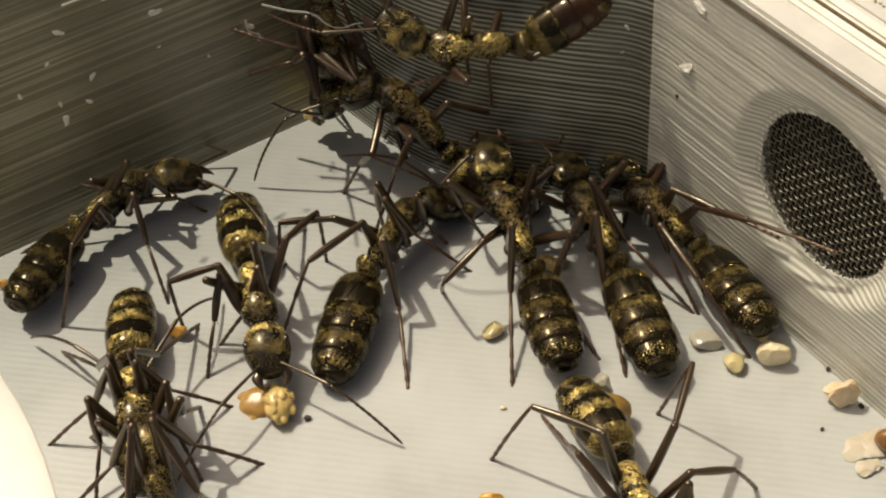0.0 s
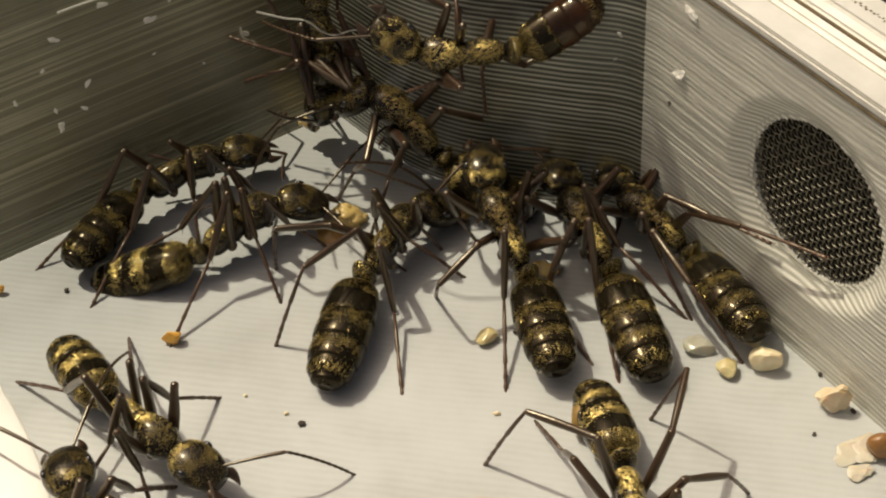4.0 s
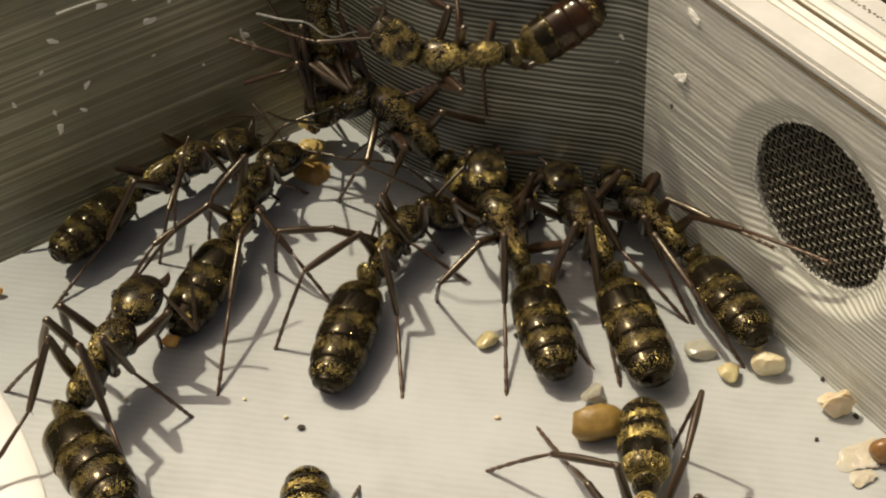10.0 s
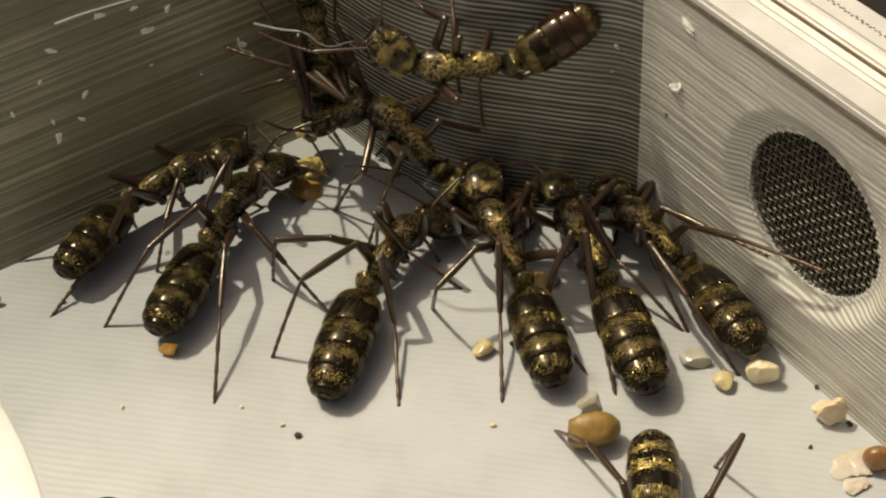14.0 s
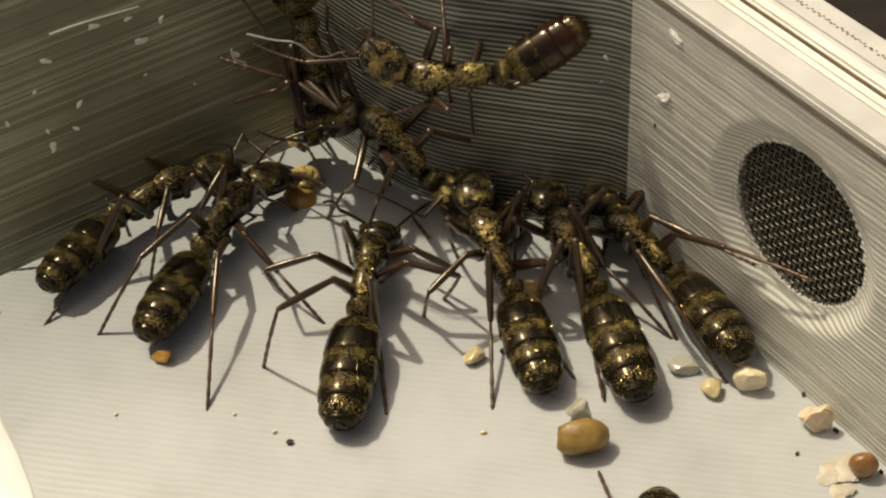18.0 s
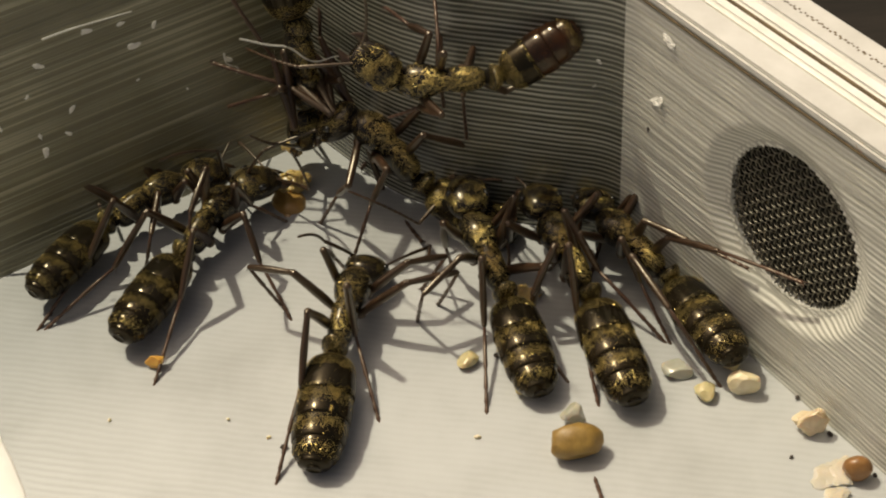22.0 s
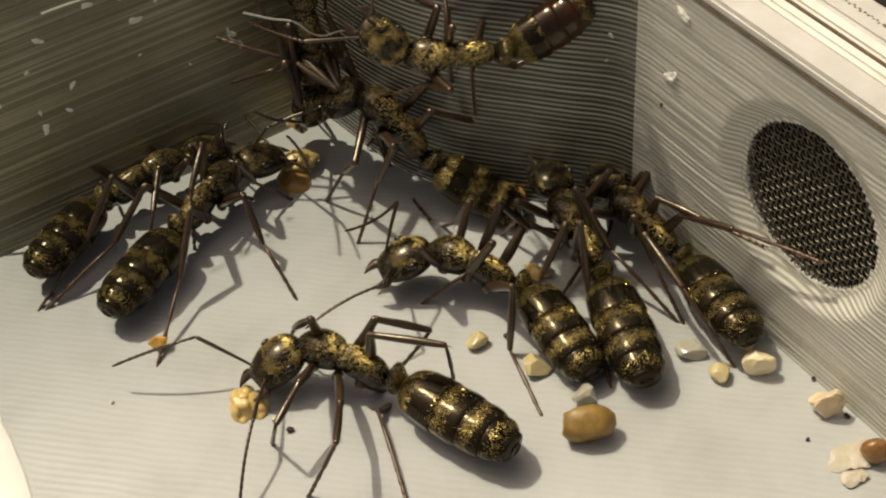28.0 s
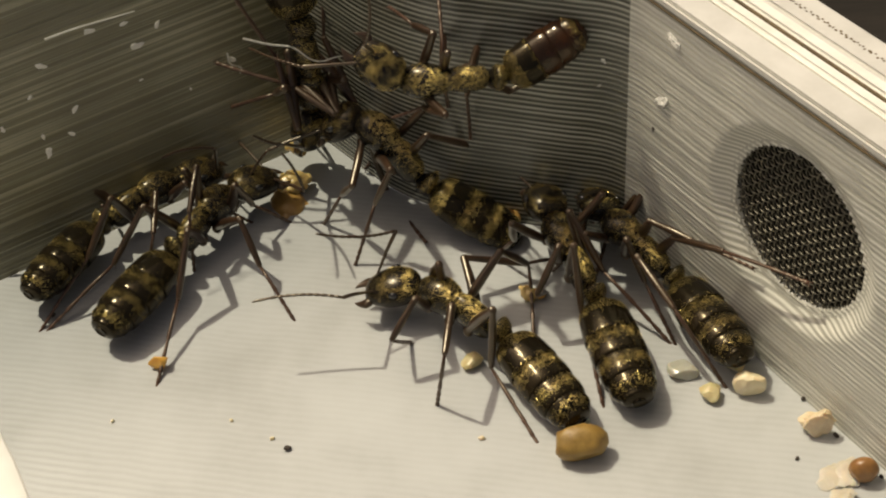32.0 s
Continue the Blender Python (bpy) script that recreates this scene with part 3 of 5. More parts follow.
            x += w
        secs.append((x, 0.05, 0.05, 0, -0.05 * c))
        pieces = [loft_data(secs, 8)]
        for s in (-1, 1):
            pieces.append(loft_data([(x - 0.08, 0.035, 0.04, 0.03 * s, -0.045 * c), (x + 0.10, 0.03, 0.03, 0.12 * s, -0.05 * c - 0.02), (x + 0.18, 0.005, 0.008, 0.18 * s, -0.05 * c - 0.10)], 6))
        k["tarsus" + name] = joined("tarsus", pieces, TOES)
    scape = [(-0.05, 0.06, 0.06, 0, 0), (0.1, 0.10, 0.10, 0, 0), (0.3, 0.07, 0.07, 0, 0), (SCAPE * 0.6, 0.10, 0.10, 0, 0.05), (SCAPE * 0.95, 0.11, 0.11, 0, 0.0), (SCAPE, 0.06, 0.06, 0, 0)]
    k["scape"] = loft("antenna", scape, LIMB, 8, 3)
    secs, x = [], 0.0
    for j in range(11):
        w = FUNICLE * (0.08 if j < 10 else 0.2)
        for s, r in ((0.0, 0.062), (0.5, 0.088), (0.9, 0.094 if j < 10 else 0.06)):
            secs.append((x + w * s, r, r, 0, -0.05 * (x + w * s) ** 2))
        x += w
    secs.append((x, 0.02, 0.02, 0, -0.05 * x * x))
    v, f = loft_data(secs, 8)
    k["funicle"] = mesh_of("flagellum", v, f, LIMB)
    return k


LEGS = {"1": (3.1, 2.5, 3.1), "2": (3.7, 2.9, 4.0), "3": (4.0, 3.8, 5.6)}
HIPS = {"1": (3.75, 0.62, -0.45), "2": (2.45, 0.55, -0.55), "3": (1.25, 0.52, -0.50)}
REST = {"1": (6.6, 2.8), "2": (2.0, 5.0), "3": (-4.8, 4.0)}
SCAPE, FUNICLE, STRETCH = 3.4, 4.6, 1.13
KIT = ant_meshes()

# Where each ant's waist is: seconds, place (mm), yaw, pitch, roll; turn and nod of its head; turn and nod of its gaster
PATHS = {
    "sitter": [
        (0.0, 8.44, 57.71, 1.98, 109.42, -15.6, 0.0, -12.53, 25.17, -8.55, 11.26),
    ],
    "edge": [
        (0.0, 12.7, 58.6, 1.86, 131.69, -18.51, 0.0, -38.64, 31.36, -23.4, 20.14),
    ],
    "turner": [
        (0.0, 4.05, 57.83, 1.97, 109.55, -21.89, 0.0, -19.51, 4.99, -12.36, 20.58),
        (22.0, 4.03, 58.5, 1.72, 106.97, -13.51, 0.0, -17.14, 9.09, -6.8, 8.03),
        (24.0, 4.92, 58.19, 1.76, 112.59, -4.28, 0.0, -2.59, 12.36, -11.66, -3.14),
        (24.5, 4.5, 58.9, 1.74, 121.61, -4.86, 0.0, 31.42, 18.86, -20.9, -2.22),
        (25.0, 4.61, 58.14, 1.72, 128.44, -5.28, 0.0, 42.66, 19.53, -29.76, 1.9),
        (25.5, 4.21, 57.89, 1.74, 140.93, -4.83, 0.0, 41.03, 15.61, -39.36, -2.61),
        (28.0, 3.97, 57.19, 1.73, 146.49, -4.96, 0.0, 52.28, 15.14, -31.0, -2.88),
        (28.5, 3.88, 56.58, 1.74, 150.77, -4.79, 0.0, 53.78, 15.03, -34.5, 2.48),
        (29.0, 3.94, 57.11, 1.74, 153.36, -4.78, 0.0, 50.63, 14.98, -38.0, -1.05),
        (30.0, 3.71, 56.82, 1.75, 149.0, -4.57, 0.0, 41.09, 15.63, -32.0, -1.9),
        (31.0, 3.36, 56.02, 1.76, 142.92, -4.46, 0.0, 46.04, 14.96, -20.9, 1.69),
        (32.0, 3.08, 55.39, 1.76, 136.43, -4.26, 0.0, 36.66, 13.98, -15.77, -3.02),
    ],
    "wanderer": [
        (0.0, -4.13, 58.71, 1.78, 58.07, -3.94, 0.0, -28.87, 34.0, 15.65, -3.11),
        (14.0, -3.69, 58.76, 1.77, 58.83, -4.05, 0.0, -37.93, 34.0, 12.68, -2.95),
        (17.0, -3.68, 57.88, 1.75, 80.31, -4.48, 0.0, -1.24, 46.0, 0.18, -1.63),
        (20.0, -4.47, 56.58, 1.79, 79.63, -3.77, 0.0, -8.74, 46.0, 2.06, -3.96),
        (23.0, -4.99, 54.72, 1.75, 74.24, -4.49, 0.0, -11.27, 46.0, 6.06, -2.83),
        (24.0, -4.64, 53.16, 1.79, 88.26, -3.63, 0.0, 2.44, 46.0, -7.72, -4.02),
        (24.5, -3.92, 51.33, 1.77, 106.24, -4.03, 0.0, 45.12, 24.41, -7.12, -3.37),
        (25.0, -3.35, 51.85, 1.75, 111.99, -4.54, 0.0, 49.05, 22.97, -9.8, -2.3),
        (25.5, -3.06, 51.5, 1.76, 136.08, -4.42, 0.0, 42.24, 23.72, -18.18, -2.8),
        (28.0, -2.81, 51.32, 1.74, 149.84, -4.8, 0.0, 65.73, 21.47, -11.06, 3.38),
        (28.5, -2.56, 50.53, 1.7, 177.59, -5.63, 0.0, 58.21, 12.38, -17.08, 4.35),
        (28.8, -2.48, 48.58, 1.69, -134.17, -5.94, 0.0, 10.86, 18.96, 1.5, -3.0),
        (29.0, -2.42, 46.8, 1.74, -88.68, -4.76, -0.0, -1.92, 15.27, -11.51, -3.92),
        (29.5, 0.83, 40.0, 1.71, -93.95, -5.49, 0.0, -0.65, 21.04, 0.13, -5.33),
        (30.0, 1.39, 35.04, 1.69, -94.42, -6.08, 0.0, -0.6, 25.7, 0.12, -6.57),
    ],
    "carrier": [
        (0.0, -10.83, 59.03, 1.68, -78.18, -6.16, -0.0, -2.92, 15.83, -2.98, -4.96),
        (1.0, -10.72, 59.0, 1.67, -85.85, -6.37, -0.0, -0.89, 18.42, 2.61, -2.25),
        (2.0, -11.2, 59.83, 1.69, -73.3, -5.94, -0.0, -9.43, 14.8, -8.53, -3.38),
        (3.0, -12.59, 62.61, 1.57, -42.03, -8.85, -0.0, -1.88, 25.01, -55.98, -2.22),
        (3.5, -13.3, 61.38, 1.65, 33.4, -6.98, 0.0, -33.84, 21.06, -48.74, -18.68),
        (6.0, -11.38, 61.62, 1.78, 58.45, -3.88, 0.0, -39.9, 11.72, -9.03, 1.87),
        (7.0, -11.69, 61.32, 1.79, 73.84, -3.57, 0.0, 6.93, 8.35, -6.97, 0.78),
        (8.0, -11.34, 62.01, 1.8, 77.18, -3.44, 0.0, -0.52, 9.18, -7.97, -4.09),
        (10.0, -11.45, 62.73, 1.79, 72.63, -3.66, 0.0, -20.78, 11.48, -8.25, -4.2),
        (13.0, -12.45, 63.11, 1.77, 66.91, -4.19, 0.0, -33.9, 13.16, 0.42, 0.92),
        (19.0, -12.52, 63.14, 1.76, 63.56, -4.25, 0.0, -27.4, 14.23, 2.14, 1.86),
        (23.0, -13.28, 63.41, 1.76, 60.01, -4.37, 0.0, -28.44, 12.8, 1.34, 2.67),
        (28.0, -13.57, 63.66, 1.76, 55.75, -4.29, 0.0, -27.52, 13.01, 3.28, 2.42),
        (32.0, -13.78, 63.66, 1.76, 57.06, -4.25, 0.0, -28.01, 11.9, -0.01, 2.28),
    ],
    "wallside": [
        (0.0, -20.04, 63.55, 1.74, 43.13, -4.88, 0.0, -36.96, 13.9, 20.76, 3.28),
        (1.0, -19.82, 63.72, 1.74, 42.59, -4.81, 0.0, -36.07, 13.72, 21.49, 3.13),
        (2.0, -18.3, 64.11, 1.74, 39.23, -4.86, 0.0, -20.6, 14.08, 20.72, 3.18),
        (3.0, -16.73, 66.32, 1.71, 30.4, -5.5, 0.0, -17.22, 15.72, 29.17, 3.69),
        (6.0, -16.11, 67.1, 1.75, 26.87, -4.55, 0.0, -11.42, 13.28, 25.93, 2.14),
        (8.0, -16.54, 67.67, 1.71, 23.72, -5.59, 0.0, 10.28, 15.84, 32.96, 3.45),
        (10.0, -16.88, 67.0, 1.73, 30.95, -5.03, 0.0, -0.29, 16.54, 20.53, 3.15),
        (13.0, -16.95, 66.85, 1.74, 31.89, -4.72, 0.0, 0.66, 15.93, 28.3, 2.57),
        (19.0, -17.41, 66.17, 1.76, 35.22, -4.33, 0.0, -13.81, 14.32, 20.09, 2.4),
        (23.0, -17.6, 66.2, 1.76, 35.53, -4.39, 0.0, -10.67, 14.21, 21.06, 2.44),
        (28.0, -17.82, 66.33, 1.75, 32.17, -4.51, 0.0, -4.92, 15.57, 25.94, 2.47),
        (32.0, -18.05, 66.24, 1.77, 36.74, -4.2, 0.0, -7.99, 14.41, 20.24, 2.1),
    ],
    "leaver": [
        (0.0, 7.35, 44.08, 1.72, -81.56, -5.26, -0.0, -5.91, 17.44, 10.65, -3.89),
        (3.0, 7.56, 44.17, 1.72, -86.4, -5.33, -0.0, -7.81, 17.71, 7.71, -5.03),
        (6.0, 7.99, 43.59, 1.71, -91.62, -5.44, 0.0, 1.23, 19.61, 6.0, -4.22),
        (9.0, 8.35, 43.11, 1.71, -98.48, -5.5, 0.0, 0.71, 20.01, 1.46, -3.73),
        (13.0, 8.94, 41.64, 1.71, -95.59, -5.52, 0.0, -0.15, 20.7, -1.22, -4.16),
        (17.0, 9.05, 39.69, 1.69, -97.2, -5.89, 0.0, 1.98, 22.8, -0.78, -4.46),
        (18.0, 9.28, 38.19, 1.69, -97.43, -6.06, 0.0, 2.15, 24.05, -0.84, -4.47),
        (18.8, 9.34, 36.67, 1.68, -97.67, -6.25, 0.0, 2.35, 25.61, -0.87, -5.2),
        (25.0, 9.15, 36.5, 1.67, -97.87, -6.38, 0.0, 2.49, 26.73, -0.9, -5.42),
        (28.0, 8.53, 33.3, 1.65, -97.91, -6.96, 0.0, 3.09, 32.05, -1.02, -7.87),
    ],
    "prowler": [
        (0.0, -16.53, 52.15, 1.76, -79.75, -4.43, -0.0, 0.11, 13.73, -4.8, -5.02),
        (1.0, -16.83, 52.63, 1.73, -80.53, -5.12, -0.0, -1.02, 16.37, 3.58, -3.03),
        (2.0, -17.57, 50.58, 1.72, -70.4, -5.22, -0.0, 0.93, 16.9, -4.2, -3.13),
        (3.0, -18.21, 51.39, 1.75, -56.75, -4.61, -0.0, -1.78, 13.56, -11.37, -4.25),
        (3.5, -18.01, 51.66, 1.75, -56.86, -4.58, -0.0, 11.62, 13.54, -10.77, -4.91),
        (5.5, -12.35, 45.27, 1.7, -8.14, -5.77, -0.0, 15.23, 18.71, -9.27, -2.74),
        (6.0, -11.15, 45.18, 1.68, -6.32, -6.1, -0.0, 3.88, 16.67, -8.82, -0.77),
        (6.5, -11.14, 41.08, 1.72, -71.62, -5.22, -0.0, -8.34, 18.67, -5.76, -5.56),
        (7.0, -9.28, 42.57, 1.72, -82.33, -5.33, -0.0, -5.32, 19.01, 5.08, -5.52),
        (8.0, -8.0, 41.22, 1.72, -86.47, -5.37, -0.0, -1.25, 19.66, -3.61, -6.5),
        (9.0, -7.86, 40.47, 1.71, -86.53, -5.5, -0.0, -1.33, 20.55, -3.64, -6.01),
        (11.0, -6.63, 39.72, 1.7, -87.09, -5.82, -0.0, -4.47, 22.24, -1.95, -6.6),
        (12.3, -6.47, 36.59, 1.68, -87.11, -6.27, -0.0, -4.88, 23.7, -2.21, -6.3),
    ],
    "scout": [
        (0.0, -14.2, 43.91, 1.74, 105.14, -4.71, 0.0, -0.39, 10.56, -7.57, 2.88),
        (1.0, -13.96, 41.97, 1.72, 100.71, -5.18, 0.0, 2.04, 12.61, -2.11, 3.61),
        (2.0, -16.94, 36.74, 1.7, 99.27, -5.83, 0.0, 3.49, 16.01, 3.04, 4.54),
        (3.5, -17.41, 37.65, 1.7, 99.43, -5.69, 0.0, 3.4, 15.37, 2.94, 4.33),
        (5.5, -17.91, 47.96, 1.78, 88.9, -3.81, 0.0, 45.15, 7.6, 47.84, 0.46),
        (6.0, -18.52, 49.37, 1.79, 85.17, -3.71, 0.0, 36.14, 7.29, 50.27, -2.86),
        (7.0, -20.08, 50.67, 1.79, 105.45, -3.7, 0.0, 12.68, 8.52, 15.94, 1.38),
        (8.0, -19.72, 50.55, 2.45, 86.0, -16.0, 0.0, 10.0, 22.0, 38.0, 13.0),
        (9.0, -19.6, 50.16, 2.44, 83.0, -12.0, 0.0, 6.0, 18.0, 43.0, 9.0),
        (10.0, -18.68, 50.29, 2.44, 61.0, -12.0, 0.0, 16.0, 12.0, 62.0, 9.0),
        (11.0, -18.8, 46.3, 2.5, 52.0, -28.0, 0.0, -18.0, 48.0, 50.0, 22.0),
        (11.5, -17.87, 46.74, 1.68, -36.64, -6.2, -0.0, -20.86, 19.26, -37.38, -6.29),
        (12.0, -14.0, 44.9, 1.9, -74.51, -4.87, -0.0, -2.72, 17.02, 28.0, 4.0),
        (13.0, -15.28, 40.51, 1.72, -78.6, -5.22, -0.0, -3.27, 19.21, -0.13, -2.77),
        (14.0, -15.56, 38.12, 1.71, -79.64, -5.51, -0.0, -1.82, 21.15, -0.14, -5.0),
        (16.0, -17.14, 31.53, 1.68, -77.59, -6.31, -0.0, -11.09, 28.08, -4.13, -6.87),
    ],
    "climber_up": [
        (28.0, -0.24, 66.21, 3.36, 148.27, -40.85, 0.0, 10.0, 78.0, 8.09, 15.5),
    ],
    "climber_down": [
        (13.0, -6.27, 71.16, 10.47, 30.52, 89.69, 90.0, 0.0, 10.0, 4.0, -8.0),
    ],
    "climber_across": [
        (13.0, 3.77, 63.16, 12.4, -177.5, -3.0, -55.0, -41.08, -16.22, 30.0, 6.0),
    ],
}
# Where feet stand: from, place (mm), until; the knee's swing and the ankle's bend (degrees) where they are known
FEET = {
    "sitter": {
        "L2": [(0.0, (6.22, 59.42, 0.0), 40.0, -5, -77)],
        "L3": [(0.0, (8.47, 50.65, 0.0), 40.0, 5, 43)],
        "R2": [(0.0, (9.12, 60.02, 0.0), 40.0, -105, -93)],
        "R3": [(0.0, (12.8, 54.9, 0.0), 40.0)],
    },
    "edge": {
        "L2": [(0.0, (12.8, 54.9, 0.0), 40.0)],
        "L3": [(0.0, (14.9, 51.58, 0.0), 40.0, 30, -45)],
        "R2": [(0.0, (16.24, 54.39, 6.03), 40.0, 20, 3)],
        "R3": [(0.0, (18.05, 51.32, 7.94), 40.0, 20, -5)],
    },
    "turner": {
        "L1": [(0.0, (1.71, 62.24, 0.0), 24.0, -5, -5), (28.6, (-1.36, 56.45, 0.0), 40.0, -10, -85)],
        "L2": [(0.0, (-0.75, 57.94, 0.0), 24.0, -10, -85), (28.6, (-0.11, 51.86, 0.0), 40.0, -5, -77)],
        "L3": [(0.0, (2.6, 50.56, 0.0), 24.0, 5, 51), (28.0, (5.13, 48.49, 0.0), 40.0, -5, 75)],
        "R1": [(28.6, (-0.59, 60.72, 0.0), 40.0, -15, 3)],
        "R2": [(0.0, (4.3, 60.96, 0.0), 24.0, -60, 11)],
        "R3": [(0.0, (7.6, 51.81, 0.0), 24.0, -20, 83), (28.0, (5.5, 55.43, 0.0), 40.0, -90, -93)],
    },
    "wanderer": {
        "L1": [(0.0, (-3.25, 62.85, 0.0), 15.0, -15, -5), (15.5, (-4.42, 62.55, 0.0), 23.0, -15, -5), (23.3, (-5.84, 58.72, 0.0), 24.2, -25, -13), (25.4, (-8.7, 48.95, 0.0), 28.3, -15, -93)],
        "L2": [(0.0, (-9.57, 61.18, 0.0), 15.0, -10, -85), (15.5, (-8.04, 59.75, 0.0), 23.0, -10, -93), (23.3, (-10.61, 56.26, 0.0), 24.2, -15, -77), (25.0, (-10.2, 46.5, 0.0), 25.4), (25.4, (-6.86, 45.52, 0.0), 28.3, -20, -93)],
        "L3": [(0.0, (-9.44, 55.21, 0.0), 15.0, -10, -69), (15.5, (-9.51, 55.04, 0.0), 20.7, -15, -93), (20.8, (-8.3, 47.2, 0.0), 23.4), (23.3, (-8.69, 46.67, 0.0), 24.2, 10, 75), (25.0, (-7.1, 46.0, 0.0), 25.4), (25.4, (-1.94, 44.73, 0.0), 28.3, -135, 59)],
        "R1": [(0.0, (-0.2, 61.8, 0.0), 15.0), (15.5, (-0.17, 60.52, 0.0), 23.0, 15, -93), (23.3, (-1.82, 58.3, 0.0), 24.2, 15, 83), (25.4, (-8.02, 55.67, 0.0), 28.3, -20, -13)],
        "R2": [(0.0, (1.2, 59.4, 0.0), 15.0), (15.5, (0.75, 59.27, 0.0), 23.0, 20, -93), (23.3, (0.21, 51.62, 0.0), 24.2, -5, 83), (25.0, (-0.3, 52.0, 0.0), 25.4), (25.4, (-2.17, 53.12, 0.0), 28.3, 5, -93)],
        "R3": [(0.0, (-2.67, 50.71, 0.0), 15.0, 5, 59), (15.5, (-2.8, 50.61, 0.0), 23.0, 0, 75), (23.3, (-3.29, 45.47, 0.0), 24.2, -5, -93), (25.0, (2.0, 45.0, 0.0), 25.4), (25.4, (0.83, 51.31, 0.0), 28.3, 15, -93)],
    },
    "carrier": {
        "L1": [(0.0, (-12.6, 55.4, 0.0), 2.0)],
        "L2": [(0.0, (-6.77, 61.19, 0.0), 2.2, 5, -77), (9.0, (-13.38, 63.24, 0.0), 40.0, -5, -53)],
        "L3": [(6.0, (-18.6, 58.4, 0.0), 8.7, -25, -61), (9.0, (-18.65, 58.3, 0.0), 20.9, -15, -45), (22.0, (-21.6, 59.3, 0.0), 40.0)],
        "R1": [(0.0, (-13.15, 53.08, 0.0), 2.2, 30, 3), (9.0, (-7.6, 67.6, 0.0), 18.0), (19.0, (-7.8, 67.0, 0.0), 20.9)],
        "R2": [(0.0, (-14.65, 56.61, 0.0), 2.2, -10, -69), (6.0, (-7.01, 58.53, 0.0), 8.7, 15, -85), (9.0, (-6.02, 57.95, 0.0), 20.9, 20, -5), (22.0, (-7.4, 58.7, 0.0), 40.0)],
        "R3": [(0.0, (-9.2, 61.0, 0.0), 2.0), (6.0, (-12.02, 52.11, 0.0), 8.7, -10, -5), (9.0, (-12.17, 52.06, 0.0), 20.9, -5, -5), (22.0, (-14.9, 54.4, 0.0), 40.0)],
    },
    "wallside": {
        "L2": [(9.0, (-18.68, 67.04, 2.23), 40.0, 100, -85)],
        "L3": [(0.0, (-24.6, 63.4, 0.0), 1.8), (1.6, (-24.8, 61.02, 0.0), 2.4, 80, -37), (3.0, (-23.3, 62.3, 0.0), 6.0), (5.8, (-21.32, 65.45, 0.0), 8.7, 80, -93), (9.0, (-24.59, 64.01, 0.0), 40.0, 15, -69)],
        "R2": [(0.0, (-15.4, 58.5, 0.0), 1.8), (9.0, (-15.99, 62.35, 0.0), 40.0, -20, -69)],
        "R3": [(0.0, (-21.16, 57.25, 0.0), 2.4, -15, -77), (3.0, (-19.7, 58.9, 0.0), 6.0), (5.8, (-18.59, 62.82, 0.0), 8.7, -25, -93), (9.0, (-21.84, 59.17, 0.0), 40.0, -10, 27)],
    },
    "leaver": {
        "L2": [(0.0, (13.75, 43.75, 0.0), 5.2, 20, -29)],
        "L3": [(0.0, (9.74, 48.81, 0.0), 5.2, 20, -85), (5.5, (10.28, 46.83, 0.0), 10.4, 15, -93), (10.6, (12.78, 46.32, 0.0), 16.0, 20, -77)],
        "R2": [(0.0, (3.8, 49.2, 0.0), 10.4)],
        "R3": [(0.0, (1.03, 46.65, 0.0), 5.2, 0, -61), (5.5, (1.08, 46.58, 0.0), 10.4, -5, -21), (10.6, (5.04, 49.34, 0.0), 16.0, -5, -21), (17.0, (7.5, 47.1, 0.0), 26.0)],
    },
    "prowler": {
        "L2": [(2.0, (-11.9, 52.2, 0.0), 3.6)],
        "L3": [(1.8, (-12.22, 52.04, 0.0), 3.6, 20, -93)],
        "R3": [(1.8, (-23.16, 54.42, 0.0), 3.6, -20, -5)],
    },
    "climber_up": {
        "L3": [(0.0, (-0.02, 64.07, 0.0), 40.0, -150, -77)],
        "R3": [(0.0, (3.6, 69.56, 0.0), 40.0, 5, -45)],
    },
    "climber_down": {
        "R1": [(0.0, (-10.93, 71.61, 5.18), 40.0, 50, 43)],
    },
    "climber_across": {
        "L2": [(0.0, (1.69, 66.59, 8.21), 40.0, -150, 91)],
        "L3": [(0.0, (2.9, 66.18, 6.23), 40.0, -150, 91)],
        "R1": [(0.0, (-1.06, 67.51, 14.32), 40.0, 25, 11)],
        "R2": [(0.0, (1.53, 66.64, 15.67), 40.0, 0, 75)],
        "R3": [(0.0, (7.96, 64.49, 16.16), 40.0, 135, -77)],
    },
}

